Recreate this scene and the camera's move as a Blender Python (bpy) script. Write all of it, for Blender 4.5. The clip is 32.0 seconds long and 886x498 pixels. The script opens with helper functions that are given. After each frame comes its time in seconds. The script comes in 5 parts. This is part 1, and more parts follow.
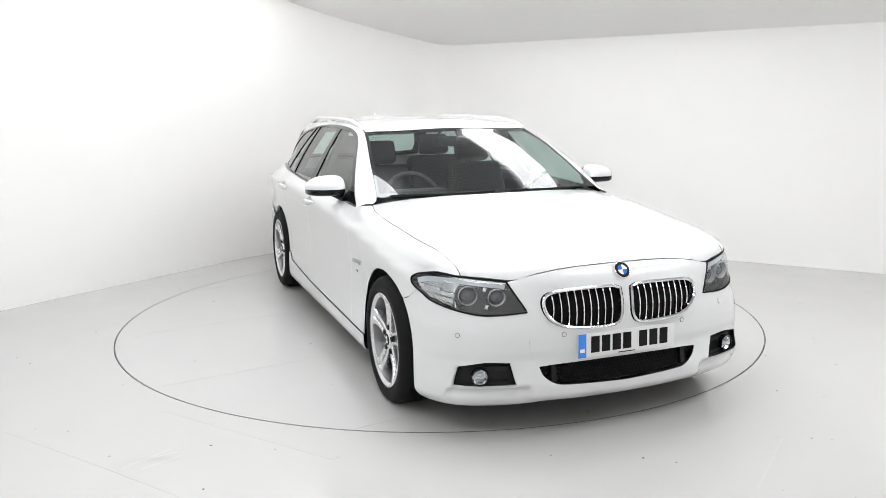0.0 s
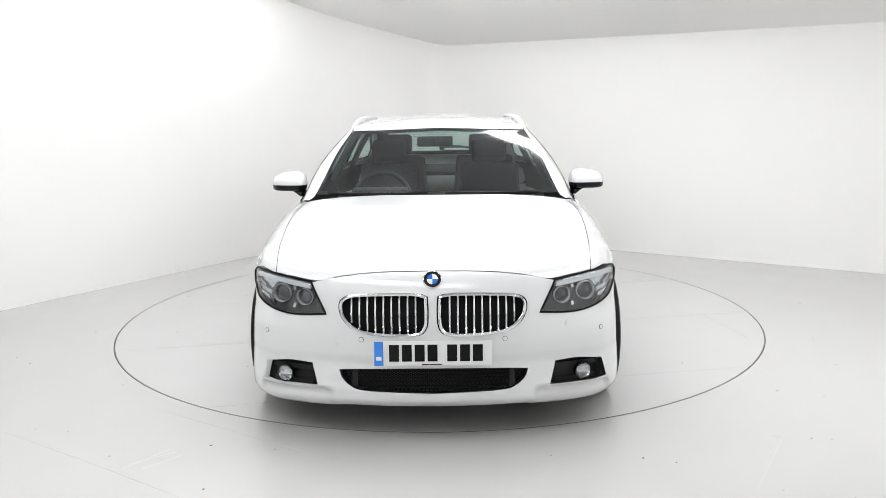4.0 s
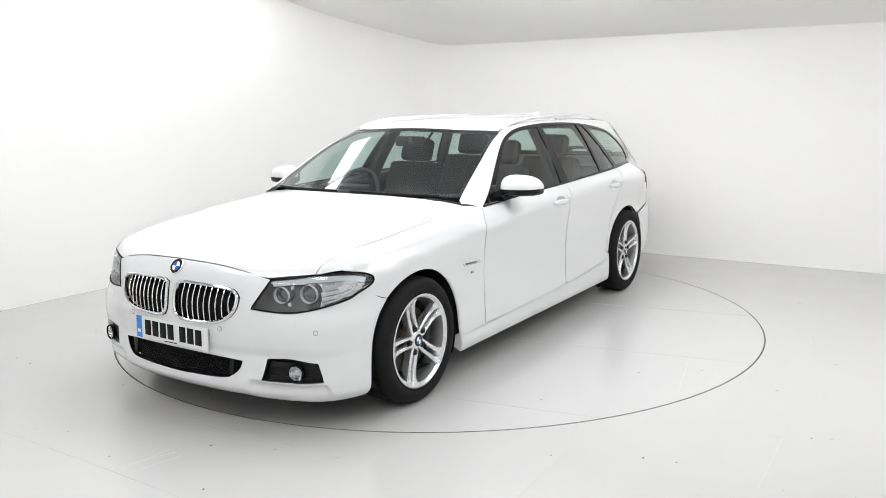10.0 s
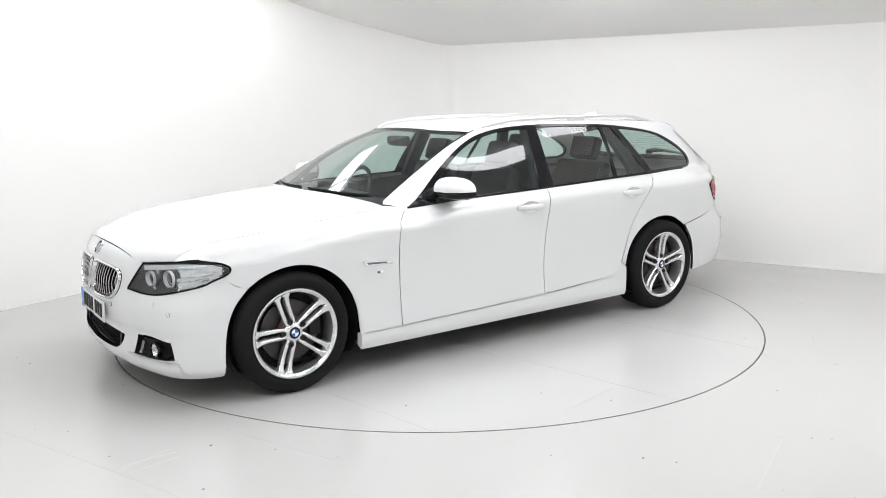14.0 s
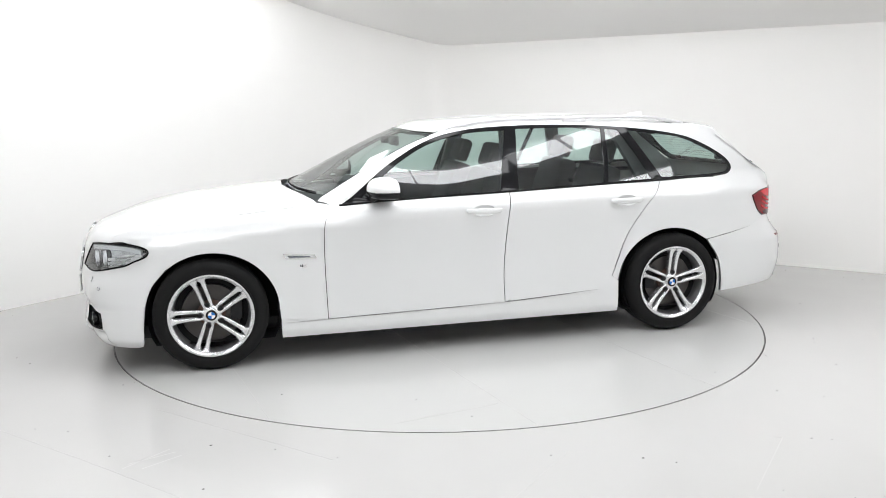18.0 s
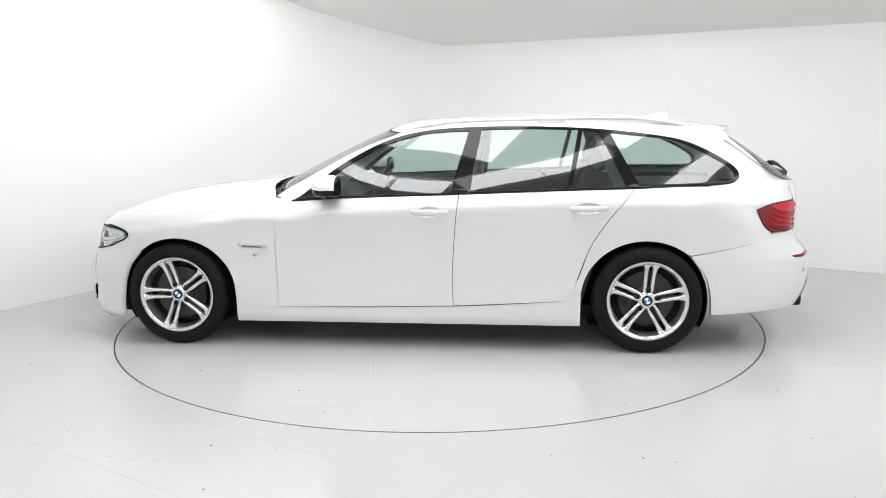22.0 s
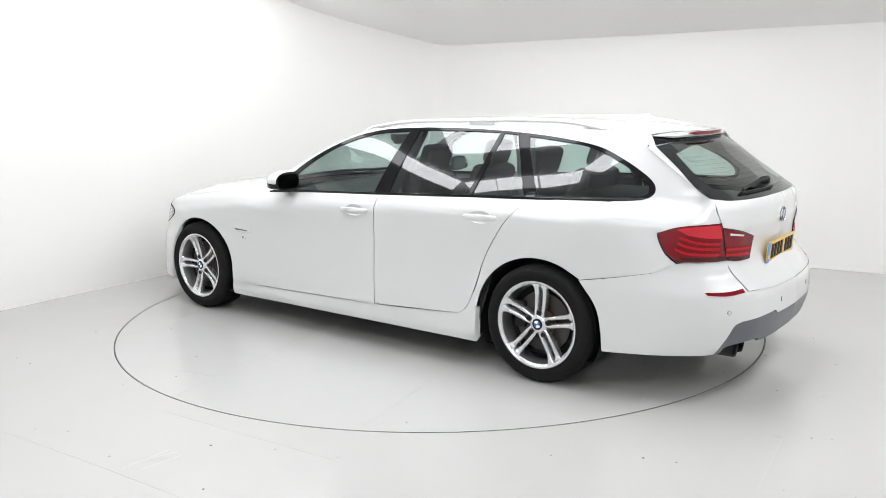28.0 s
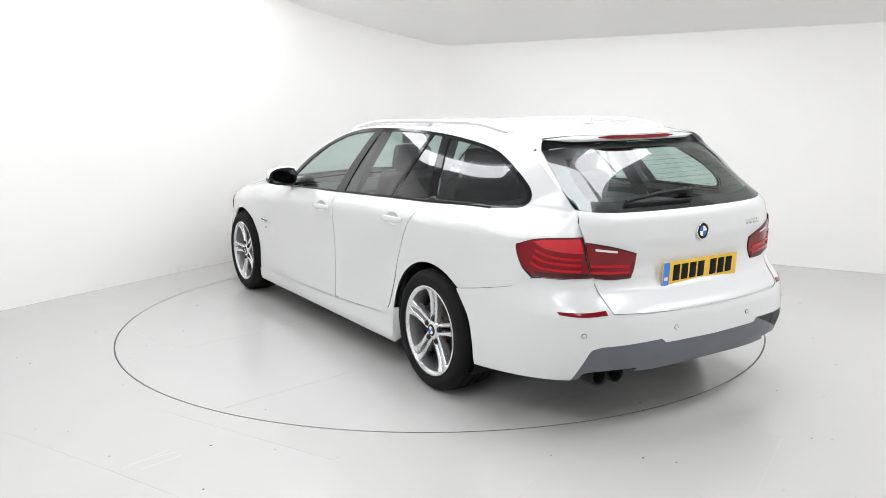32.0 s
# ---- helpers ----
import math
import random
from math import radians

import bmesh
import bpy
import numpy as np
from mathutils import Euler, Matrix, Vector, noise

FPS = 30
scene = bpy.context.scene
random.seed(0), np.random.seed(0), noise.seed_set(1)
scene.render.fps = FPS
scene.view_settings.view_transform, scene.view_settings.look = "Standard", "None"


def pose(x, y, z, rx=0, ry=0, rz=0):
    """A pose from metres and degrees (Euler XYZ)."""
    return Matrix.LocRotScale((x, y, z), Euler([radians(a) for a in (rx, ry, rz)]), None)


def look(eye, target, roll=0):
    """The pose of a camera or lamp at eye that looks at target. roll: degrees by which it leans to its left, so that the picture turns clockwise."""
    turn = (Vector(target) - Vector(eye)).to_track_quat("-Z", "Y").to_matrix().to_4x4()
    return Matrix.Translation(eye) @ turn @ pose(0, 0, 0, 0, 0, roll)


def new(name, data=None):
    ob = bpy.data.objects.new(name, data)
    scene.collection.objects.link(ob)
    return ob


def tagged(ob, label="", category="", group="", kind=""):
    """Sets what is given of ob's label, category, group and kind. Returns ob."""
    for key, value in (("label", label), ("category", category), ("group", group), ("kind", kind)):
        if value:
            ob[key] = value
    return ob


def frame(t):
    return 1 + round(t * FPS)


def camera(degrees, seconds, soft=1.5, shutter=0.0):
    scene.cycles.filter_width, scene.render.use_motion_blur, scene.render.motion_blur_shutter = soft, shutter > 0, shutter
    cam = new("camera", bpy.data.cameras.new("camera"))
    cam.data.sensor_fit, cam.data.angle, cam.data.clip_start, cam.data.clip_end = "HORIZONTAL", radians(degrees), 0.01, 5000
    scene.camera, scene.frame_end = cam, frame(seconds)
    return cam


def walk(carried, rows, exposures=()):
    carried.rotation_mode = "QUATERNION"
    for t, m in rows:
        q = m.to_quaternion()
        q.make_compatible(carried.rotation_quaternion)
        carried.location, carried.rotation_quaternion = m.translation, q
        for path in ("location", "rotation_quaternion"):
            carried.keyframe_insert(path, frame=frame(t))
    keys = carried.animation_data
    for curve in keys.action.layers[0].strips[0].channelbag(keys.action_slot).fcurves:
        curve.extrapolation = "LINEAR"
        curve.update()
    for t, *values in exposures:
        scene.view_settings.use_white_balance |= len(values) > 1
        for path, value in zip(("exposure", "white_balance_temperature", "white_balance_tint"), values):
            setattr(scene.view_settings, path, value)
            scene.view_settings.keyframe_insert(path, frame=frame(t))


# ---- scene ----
from mathutils.geometry import delaunay_2d_cdt

cam = camera(57.3, 32.0, soft=.75)
walk(cam, [(0.0, look((0, -5.821, 1.515), (.0243, -.8996, .6326), -.67)), (32.0, look((0, -5.821, 1.515), (.0243, -.8996, .6326), -.67))])

# ---- light ----
world = bpy.data.worlds.new("world")
scene.world = world
world.use_nodes = True
world.node_tree.nodes["Background"].inputs[0].default_value = (.9, .95, 1, 1)
world.node_tree.nodes["Background"].inputs[1].default_value = .0
scene.view_settings.exposure = 0.0


# ---- materials ----
def nodes(name):
    m = bpy.data.materials.new(name)
    m.use_nodes = True
    t = m.node_tree
    return m, t, t.nodes["Principled BSDF"]


def plain(name, colour, rough=.5, metal=0, coat=0, vary=.04, scale=8, bump=0, bscale=300, coat_rough=.03, spec=.5):
    """A surface with a little uneven tone and relief."""
    m, t, b = nodes(name)
    N, K = t.nodes, t.links
    tc = N.new("ShaderNodeTexCoord")
    n1 = N.new("ShaderNodeTexNoise")
    n1.inputs["Scale"].default_value, n1.inputs["Detail"].default_value = scale, 6
    K.new(tc.outputs["Object"], n1.inputs["Vector"])
    r = N.new("ShaderNodeMapRange")
    r.inputs[3].default_value, r.inputs[4].default_value = 1 - vary, 1 + vary
    K.new(n1.outputs["Fac"], r.inputs[0])
    mx = N.new("ShaderNodeVectorMath")
    mx.operation = "SCALE"
    mx.inputs[0].default_value = colour
    K.new(r.outputs[0], mx.inputs["Scale"])
    K.new(mx.outputs[0], b.inputs["Base Color"])
    b.inputs["Roughness"].default_value = rough
    b.inputs["Metallic"].default_value = metal
    b.inputs["Coat Weight"].default_value = coat
    b.inputs["Coat Roughness"].default_value = coat_rough
    b.inputs["Specular IOR Level"].default_value = spec
    if bump:
        n2 = N.new("ShaderNodeTexNoise")
        n2.inputs["Scale"].default_value, n2.inputs["Detail"].default_value = bscale, 4
        K.new(tc.outputs["Object"], n2.inputs["Vector"])
        bp = N.new("ShaderNodeBump")
        bp.inputs["Strength"].default_value, bp.inputs["Distance"].default_value = bump, .002
        K.new(n2.outputs["Fac"], bp.inputs["Height"])
        K.new(bp.outputs[0], b.inputs["Normal"])
    return m


def glass(name, tint, ior=1.5, rough=.0):
    """A thin pane: tinted see-through with a mirror gloss."""
    m = bpy.data.materials.new(name)
    m.use_nodes = True
    t = m.node_tree
    N, K = t.nodes, t.links
    N.remove(N["Principled BSDF"])
    tr, gl, fr, mx = N.new("ShaderNodeBsdfTransparent"), N.new("ShaderNodeBsdfGlossy"), N.new("ShaderNodeLayerWeight"), N.new("ShaderNodeMixShader")
    pw, ml = N.new("ShaderNodeMath"), N.new("ShaderNodeMath")
    pw.operation, ml.operation = "POWER", "MULTIPLY_ADD"
    pw.inputs[1].default_value = 5
    r0 = 2 * ((ior - 1) / (ior + 1)) ** 2
    ml.inputs[1].default_value, ml.inputs[2].default_value = 1 - r0, r0
    tr.inputs[0].default_value = (*tint, 1)
    gl.inputs["Roughness"].default_value = rough
    fr.inputs[0].default_value = .5
    K.new(fr.outputs["Facing"], pw.inputs[0])
    K.new(pw.outputs[0], ml.inputs[0])
    K.new(ml.outputs[0], mx.inputs[0])
    K.new(tr.outputs[0], mx.inputs[1])
    K.new(gl.outputs[0], mx.inputs[2])
    K.new(mx.outputs[0], N["Material Output"].inputs[0])
    return m


def glow(name, colour, strength):
    m, t, b = nodes(name)
    b.inputs["Base Color"].default_value = (.8, .8, .8, 1)
    b.inputs["Emission Color"].default_value = (*colour, 1)
    b.inputs["Emission Strength"].default_value = strength
    return m


def floor_paint(name, colour):
    """Pale painted floor: cloudy tone, faint scuffs, dull gloss."""
    m, t, b = nodes(name)
    N, K = t.nodes, t.links
    tc = N.new("ShaderNodeTexCoord")
    big, mid = (N.new("ShaderNodeTexNoise") for _ in range(2))
    for n, s, d in ((big, .5, 2), (mid, 2.5, 2)):
        n.inputs["Scale"].default_value, n.inputs["Detail"].default_value = s, d
        K.new(tc.outputs["Object"], n.inputs["Vector"])
    a = N.new("ShaderNodeMath")
    a.operation = "ADD"
    K.new(big.outputs["Fac"], a.inputs[0])
    K.new(mid.outputs["Fac"], a.inputs[1])
    r = N.new("ShaderNodeMapRange")
    r.inputs[1].default_value, r.inputs[2].default_value, r.inputs[3].default_value, r.inputs[4].default_value = .5, 1.5, .985, 1.012
    K.new(a.outputs[0], r.inputs[0])
    mx = N.new("ShaderNodeVectorMath")
    mx.operation = "SCALE"
    mx.inputs[0].default_value = colour
    K.new(r.outputs[0], mx.inputs["Scale"])
    K.new(mx.outputs[0], b.inputs["Base Color"])
    rr = N.new("ShaderNodeMapRange")
    rr.inputs[1].default_value, rr.inputs[2].default_value, rr.inputs[3].default_value, rr.inputs[4].default_value = .2, .8, .17, .22
    K.new(mid.outputs["Fac"], rr.inputs[0])
    K.new(rr.outputs[0], b.inputs["Roughness"])
    return m


M_WALL = plain("wall_paint", (.922, .912, .890), .6, vary=.015, scale=1.2, bump=.1, bscale=120)
M_CEIL = plain("ceiling_paint", (.92, .912, .90), .7, vary=.015, scale=1.5, bump=.1, bscale=120)
M_FLOOR = floor_paint("floor_paint", (.525, .518, .503))
M_DISC = floor_paint("turntable_paint", (.53, .528, .512))
M_JOINT = plain("joint_dark", (.485, .478, .463), .7)
M_GRIT = plain("grit", (.10, .095, .09), .9)
M_SCUFF = plain("scuff", (.43, .425, .41), .35)
# near black, the deep shade of gaps and recesses put into the colour
M_PIT = plain("deep_shade_black", (.012, .012, .012), .9, spec=.15)
M_DARKCEIL = plain("dimmed_roof_grey", (.52, .53, .54), .9)
M_LIGHT = glow("light_panel", (.975, .985, 1.01), 6.4)
M_LIGHT2 = glow("dim_fill_panel", (.975, .985, 1.01), 2.9)
M_PAINT = plain("white_car_paint", (.72, .725, .722), .34, coat=1, vary=.006, scale=3)
# dark grey with the shade of the shut lines put into it
M_SHUT = plain("shut_line_shade", (.10, .10, .10), .5)
M_GLASS = glass("window_glass", (.69, .81, .775), 1.63)
M_SCREEN = glass("windscreen_glass", (.69, .80, .77), 1.63)
M_LENS = glass("clear_lens", (.93, .95, .96))
M_BLACK = plain("gloss_black_trim", (.007, .007, .008), .04, spec=.28)
M_MIRROR = plain("dark_mirror_glass", (.10, .11, .12), .03, metal=1)
M_MATT = plain("matt_black_plastic", (.012, .012, .013), .55, bump=.2, bscale=400, spec=.3)
M_RUBBER = plain("tyre_rubber", (.009, .009, .009), .7, vary=.2, scale=20, bump=.4, bscale=250, spec=.16)
M_CHROME = plain("chrome", (.78, .79, .80), .08, metal=1, vary=.01)
M_RIM = plain("silver_alloy", (.74, .745, .755), .27, metal=.8, coat=.35, vary=.02)
# darker copy of the wheel silver, for shade inside the rim
M_BARREL = plain("shaded_wheel_barrel", (.30, .30, .305), .42, metal=.8, vary=.08, scale=14)
M_DISCM = plain("brake_steel", (.075, .070, .067), .5, metal=.8, vary=.12, scale=30)
M_RUST = plain("rusty_iron", (.075, .04, .028), .75, vary=.3, scale=40, bump=.4)
M_RED = plain("red_lens", (.20, .003, .009), .06, vary=.12, scale=30, spec=.4)
M_RED2 = plain("red_light_bar", (.50, .008, .018), .12, spec=.3)
M_RED3 = plain("red_lens_upper", (.60, .018, .034), .06, vary=.1, scale=40, spec=.5)
M_DRED = plain("dark_red_lens", (.045, .002, .004), .12)
M_WPLATE = plain("white_plate", (.78, .78, .77), .3, coat=.6)
M_YPLATE = plain("yellow_plate", (.85, .52, .02), .3, coat=.6)
M_BLUE = plain("blue_band", (.02, .22, .75), .3, coat=.6)
M_INK = plain("black_print", (.006, .006, .006), .5, spec=.15)
M_BBLUE = plain("badge_blue", (.02, .16, .55), .15, coat=1)
M_BWHITE = plain("badge_white", (.8, .8, .8), .15, coat=1)
M_GREY = plain("slate_grey_plastic", (.115, .125, .145), .42, coat=.2, bump=.1)
M_SEAT = plain("dark_seat_leather", (.013, .0135, .014), .85, vary=.08, scale=25, bump=.1, bscale=300)
M_CABIN = plain("cabin_plastic", (.017, .018, .019), .6, bump=.2)
M_LAMPIN = plain("headlight_bowl", (.055, .055, .058), .3, metal=.3)
M_FACET = plain("faceted_reflector", (.72, .73, .75), .14, metal=.9, vary=.25, scale=45, bump=1.0, bscale=55)
M_GLOBE = plain("dark_projector_glass", (.035, .038, .043), .03, coat=1)
M_RAIL = plain("satin_silver", (.78, .78, .79), .35, metal=.6, vary=.02)
M_HALO = plain("halo_ring", (.74, .76, .78), .22, metal=.3, coat=.5)
M_CREAM = plain("pale_headliner", (.45, .45, .43), .9)


# ---- the car's surfaces ----
def pchip(pts):
    """Monotone cubic through (a, b) pairs."""
    p = sorted(pts)
    x = np.array([q[0] for q in p], float)
    y = np.array([q[1] for q in p], float)
    h = np.diff(x)
    d = np.diff(y) / h
    m = np.zeros(len(x))
    for i in range(1, len(x) - 1):
        if d[i - 1] * d[i] > 0:
            w1, w2 = 2 * h[i] + h[i - 1], h[i] + 2 * h[i - 1]
            m[i] = (w1 + w2) / (w1 / d[i - 1] + w2 / d[i])
    m[0], m[-1] = d[0], d[-1]

    def f(t):
        t = np.asarray(t, float)
        i = np.clip(np.searchsorted(x, t) - 1, 0, len(h) - 1)
        s = (t - x[i]) / h[i]
        s = np.clip(s, 0, 1)
        out = (y[i] * (1 + 2 * s) * (1 - s) ** 2 + h[i] * m[i] * s * (1 - s) ** 2
               + y[i + 1] * s * s * (3 - 2 * s) + h[i] * m[i + 1] * s * s * (s - 1))
        return out + np.where(t > x[-1], (t - x[-1]) * m[-1], 0) + np.where(t < x[0], (t - x[0]) * m[0], 0)
    return f


def smooth(t):
    t = np.clip(t, 0, 1)
    return t * t * (3 - 2 * t)


# plan outline of nose and tail at bumper height: distance behind the tip by half width
nose_back = pchip([(0, 0), (.2, .010), (.4, .042), (.53, .088), (.66, .145), (.75, .20), (.82, .285), (.865, .385), (.895, .50), (.915, .66), (.93, 1.2)])
tail_back = pchip([(0, 0), (.25, .010), (.5, .045), (.66, .105), (.76, .18), (.83, .29), (.88, .45), (.91, .67), (.925, .95), (.93, 1.4)])
_w = np.concatenate([np.linspace(0, .8, 400), np.linspace(.8, .93, 500)[1:]])
NOSE, TAIL = 2.27, -2.585


def nose_half(d):
    return np.interp(d, nose_back(_w), _w)


def tail_half(d):
    return np.interp(d, tail_back(_w), _w)


# how far the nose and the tail lie back at each height
nose_off = pchip([(.15, .075), (.18, .035), (.21, .010), (.25, .006), (.30, .014), (.37, .020), (.42, .006), (.48, 0), (.60, .008), (.70, .032), (.745, .053), (.775, .077), (.79, .10), (.81, .15)])
hood_z = pchip([(0, .52), (.008, .60), (.032, .70), (.053, .745), (.077, .775), (.10, .79), (.15, .81), (.30, .862), (.53, .918), (.90, .962), (1.29, .993), (1.9, 1.02)])
nose_full = pchip([(.15, .66), (.35, .68), (.50, .78), (.60, .95), (.66, 1.0), (.8, 1.0)])
tail_off = pchip([(.20, .10), (.30, .03), (.42, .0), (.50, .004), (.56, .012), (.59, .029), (.62, .053), (.65, .079), (.68, .100), (.72, .113), (.77, .117), (.84, .108), (.90, .100), (.965, .10),
                  (1.0, .107), (1.02, .126), (1.04, .155), (1.28, .50), (1.36, .62)])
belt_z = pchip([(-2.4, 1.03), (-1.88, 1.022), (-1.4, 1.01), (-1.0, .999), (-.34, .975), (.32, .953), (.71, .931), (1.0, .915), (1.6, .86)])
belt_y = pchip([(.95, .80), (.6, .845), (.3, .868), (-.4, .878), (-1.0, .868), (-1.5, .82), (-1.85, .75), (-2.1, .675), (-2.4, .58)])
rail_y = pchip([(.6, .62), (.1, .60), (-.4, .625), (-1.0, .62), (-1.5, .59), (-1.9, .55), (-2.3, .50)])
crease_z = pchip([(2.0, .70), (1.2, .794), (.97, .817), (.5, .835), (.23, .848), (-.31, .872), (-.65, .885), (-1.25, .907), (-1.6, .922), (-2.0, .937), (-2.4, .945)])
side_w = pchip([(.15, .965), (.20, .985), (.28, .985), (.45, .98), (.60, .99), (.70, .999), (.76, .993), (.81, .981), (.85, .965), (.90, .948), (1.0, .92), (1.4, .85)])


side_front = pchip([(.15, .965), (.20, .985), (.28, .985), (.45, .98), (.60, .99), (.70, .999), (.78, 1.0), (1.0, 1.0), (1.4, .95)])
side_full = pchip([(.15, .965), (.20, .985), (.28, .986), (.40, .980), (.55, .977), (.65, .981), (.75, .990), (.82, .9985), (.90, 1.004), (1.0, 1.004), (1.4, .99)])


def low_y(x, z):
    w = np.minimum(nose_half((NOSE - x - nose_off(np.minimum(z, .77))) / nose_full(z)), tail_half(x - TAIL - tail_off(np.clip(z, .3, 1.0))))
    k = smooth((1.45 - x) / .5) * smooth((x + 2.2) / .4)
    ends = np.where(x > 0, side_front(z), side_w(z))
    s = z - crease_z(x)
    lean = .55 * (s + np.sqrt(s * s + 1e-4)) / 2 * smooth((x - .65) / .5) * smooth((1.98 - x) / .3)
    return w * (ends * (1 - k) + side_full(z) * k) - lean


def side_y(x, z):
    """Half width of the body side at x along the car and height z."""
    x, z = np.asarray(x, float), np.asarray(z, float)
    zb = belt_z(x)
    g = (z - zb) / (1.36 - zb)
    up = belt_y(x) + (rail_y(x) - belt_y(x)) * (.82 * g + .18 * g * np.abs(g))
    zc = np.minimum(crease_z(x), zb - .07)
    s = (z - zc) / (zb - zc)
    e = .07
    new_k = np.clip((s + np.sqrt(s * s + e * e)) / 2, 0, 1)
    new_k = np.where(s < 1, new_k - smooth(s) * (new_k - s), 1.0)
    old_k = smooth((z - zb + .13) / .14)
    m = smooth((x + 2.2) / .4)
    k = np.clip(new_k * m + old_k * (1 - m), 0, 1) * smooth((1.15 - x) / .5)
    return low_y(x, z) * (1 - k) + up * k


roof_z = pchip([(1.02, .955), (.95, .99), (.60, 1.167), (.25, 1.325), (.06, 1.398), (-.12, 1.415), (-.42, 1.426), (-1.05, 1.430), (-1.6, 1.405), (-1.9, 1.370), (-2.1, 1.335), (-2.5, 1.24)])


def hood_top(x, y):
    y = np.abs(y)
    return hood_z(np.maximum(NOSE - nose_back(y) - x, 0)) - .052 * (y / .8) ** 3 * smooth((1.97 - x) / .45)


def roof_top(x, y):
    y = np.abs(y)
    return roof_z(x + .170 * (y / .7) ** 1.7) - .045 * (y / .6) ** 2.2 * smooth((.35 - x) / .6)


# ---- mesh helpers ----
def mesh_object(name, verts, faces, material, parent=None, label="", flat=False, normals=None):
    me = bpy.data.meshes.new(name)
    me.from_pydata([tuple(map(float, v)) for v in verts], [], [tuple(map(int, f)) for f in faces])
    me.materials.append(material)
    me.polygons.foreach_set("use_smooth", [not flat] * len(me.polygons))
    if normals is not None:
        me.normals_split_custom_set_from_vertices([tuple(map(float, n)) for n in normals])
    me.update()
    ob = new(name, me)
    if parent is not None:
        ob.parent = parent
    if label:
        ob["label"] = label
    return ob


def part(name, bm, material, parent, label="", smooth_angle=35):
    me = bpy.data.meshes.new(name)
    bm.to_mesh(me)
    bm.free()
    me.materials.append(material)
    me.polygons.foreach_set("use_smooth", [True] * len(me.polygons))
    me.set_sharp_from_angle(angle=radians(smooth_angle))
    ob = new(name, me)
    if parent is not None:
        ob.parent = parent
    if label:
        ob["label"] = label
    return ob


def box(cx, cy, cz, sx, sy, sz, bevel=0.0, m=None, seg=2, bm=None):
    b = bmesh.new()
    bmesh.ops.create_cube(b, size=1)
    for v in b.verts:
        v.co = Vector((v.co.x * sx, v.co.y * sy, v.co.z * sz))
    if bevel:
        bmesh.ops.bevel(b, geom=b.edges[:], offset=bevel, segments=seg, profile=.6, affect="EDGES")
    b.transform(Matrix.Translation((cx, cy, cz)))
    if m is not None:
        b.transform(m)
    if bm is None:
        return b
    me = bpy.data.meshes.new("tmp")
    b.to_mesh(me)
    b.free()
    bm.from_mesh(me)
    bpy.data.meshes.remove(me)
    return bm


def lathe(profile, n=48, axis="y", arc=1.0):
    """Turn (radius, along) pairs round an axis."""
    bm = bmesh.new()
    rings = []
    for i in range(n):
        a = 2 * math.pi * i / n * arc
        c, s = math.cos(a), math.sin(a)
        row = []
        for r, h in profile:
            row.append(bm.verts.new((r * c, h, r * s) if axis == "y" else ((h, r * c, r * s) if axis == "x" else (r * c, r * s, h))))
        rings.append(row)
    for i in range(n if arc == 1.0 else n - 1):
        a, b = rings[i], rings[(i + 1) % n]
        for j in range(len(profile) - 1):
            bm.faces.new((a[j], a[j + 1], b[j + 1], b[j]))
    bmesh.ops.recalc_face_normals(bm, faces=bm.faces[:])
    return bm


def cr(pts, n=8, closed=False):
    """Catmull-Rom through points of any dimension."""
    P = np.array(pts, float)
    if len(P) < 3 and not closed:
        return np.array([P[0] + (P[-1] - P[0]) * t for t in np.linspace(0, 1, n + 1)])
    Q = np.vstack([P[-1], P, P[0], P[1]]) if closed else np.vstack([2 * P[0] - P[1], P, 2 * P[-1] - P[-2]])
    out = []
    for i in range(1, len(Q) - 2):
        a, b, c, d = Q[i - 1], Q[i], Q[i + 1], Q[i + 2]
        for k in range(n):
            t = k / n
            out.append(.5 * (2 * b + (c - a) * t + (2 * a - 5 * b + 4 * c - d) * t * t + (3 * b - a - 3 * c + d) * t ** 3))
    if not closed:
        out.append(P[-1])
    return np.array(out)


def loop(*segs):
    """A closed outline from smooth runs of points that meet at corners."""
    out = []
    for s in segs:
        c = cr(s, 6) if len(s) > 2 else np.array(s, float)
        out += [tuple(q) for q in c[:-1]]
    return np.array(out)


def rounded(cx, cy, w, h, r, n=5):
    out = []
    for sx, sy, a0 in ((1, 1, 0), (-1, 1, 90), (-1, -1, 180), (1, -1, 270)):
        for k in range(n + 1):
            a = radians(a0 + 90 * k / n)
            out.append((cx + sx * (w / 2 - r) + r * math.cos(a), cy + sy * (h / 2 - r) + r * math.sin(a)))
    return np.array(out)


def ring2(cx, cy, r, n=24, ry=None):
    a = np.linspace(0, 2 * math.pi, n, endpoint=False)
    return np.stack([cx + r * np.cos(a), cy + (ry or r) * np.sin(a)], 1)


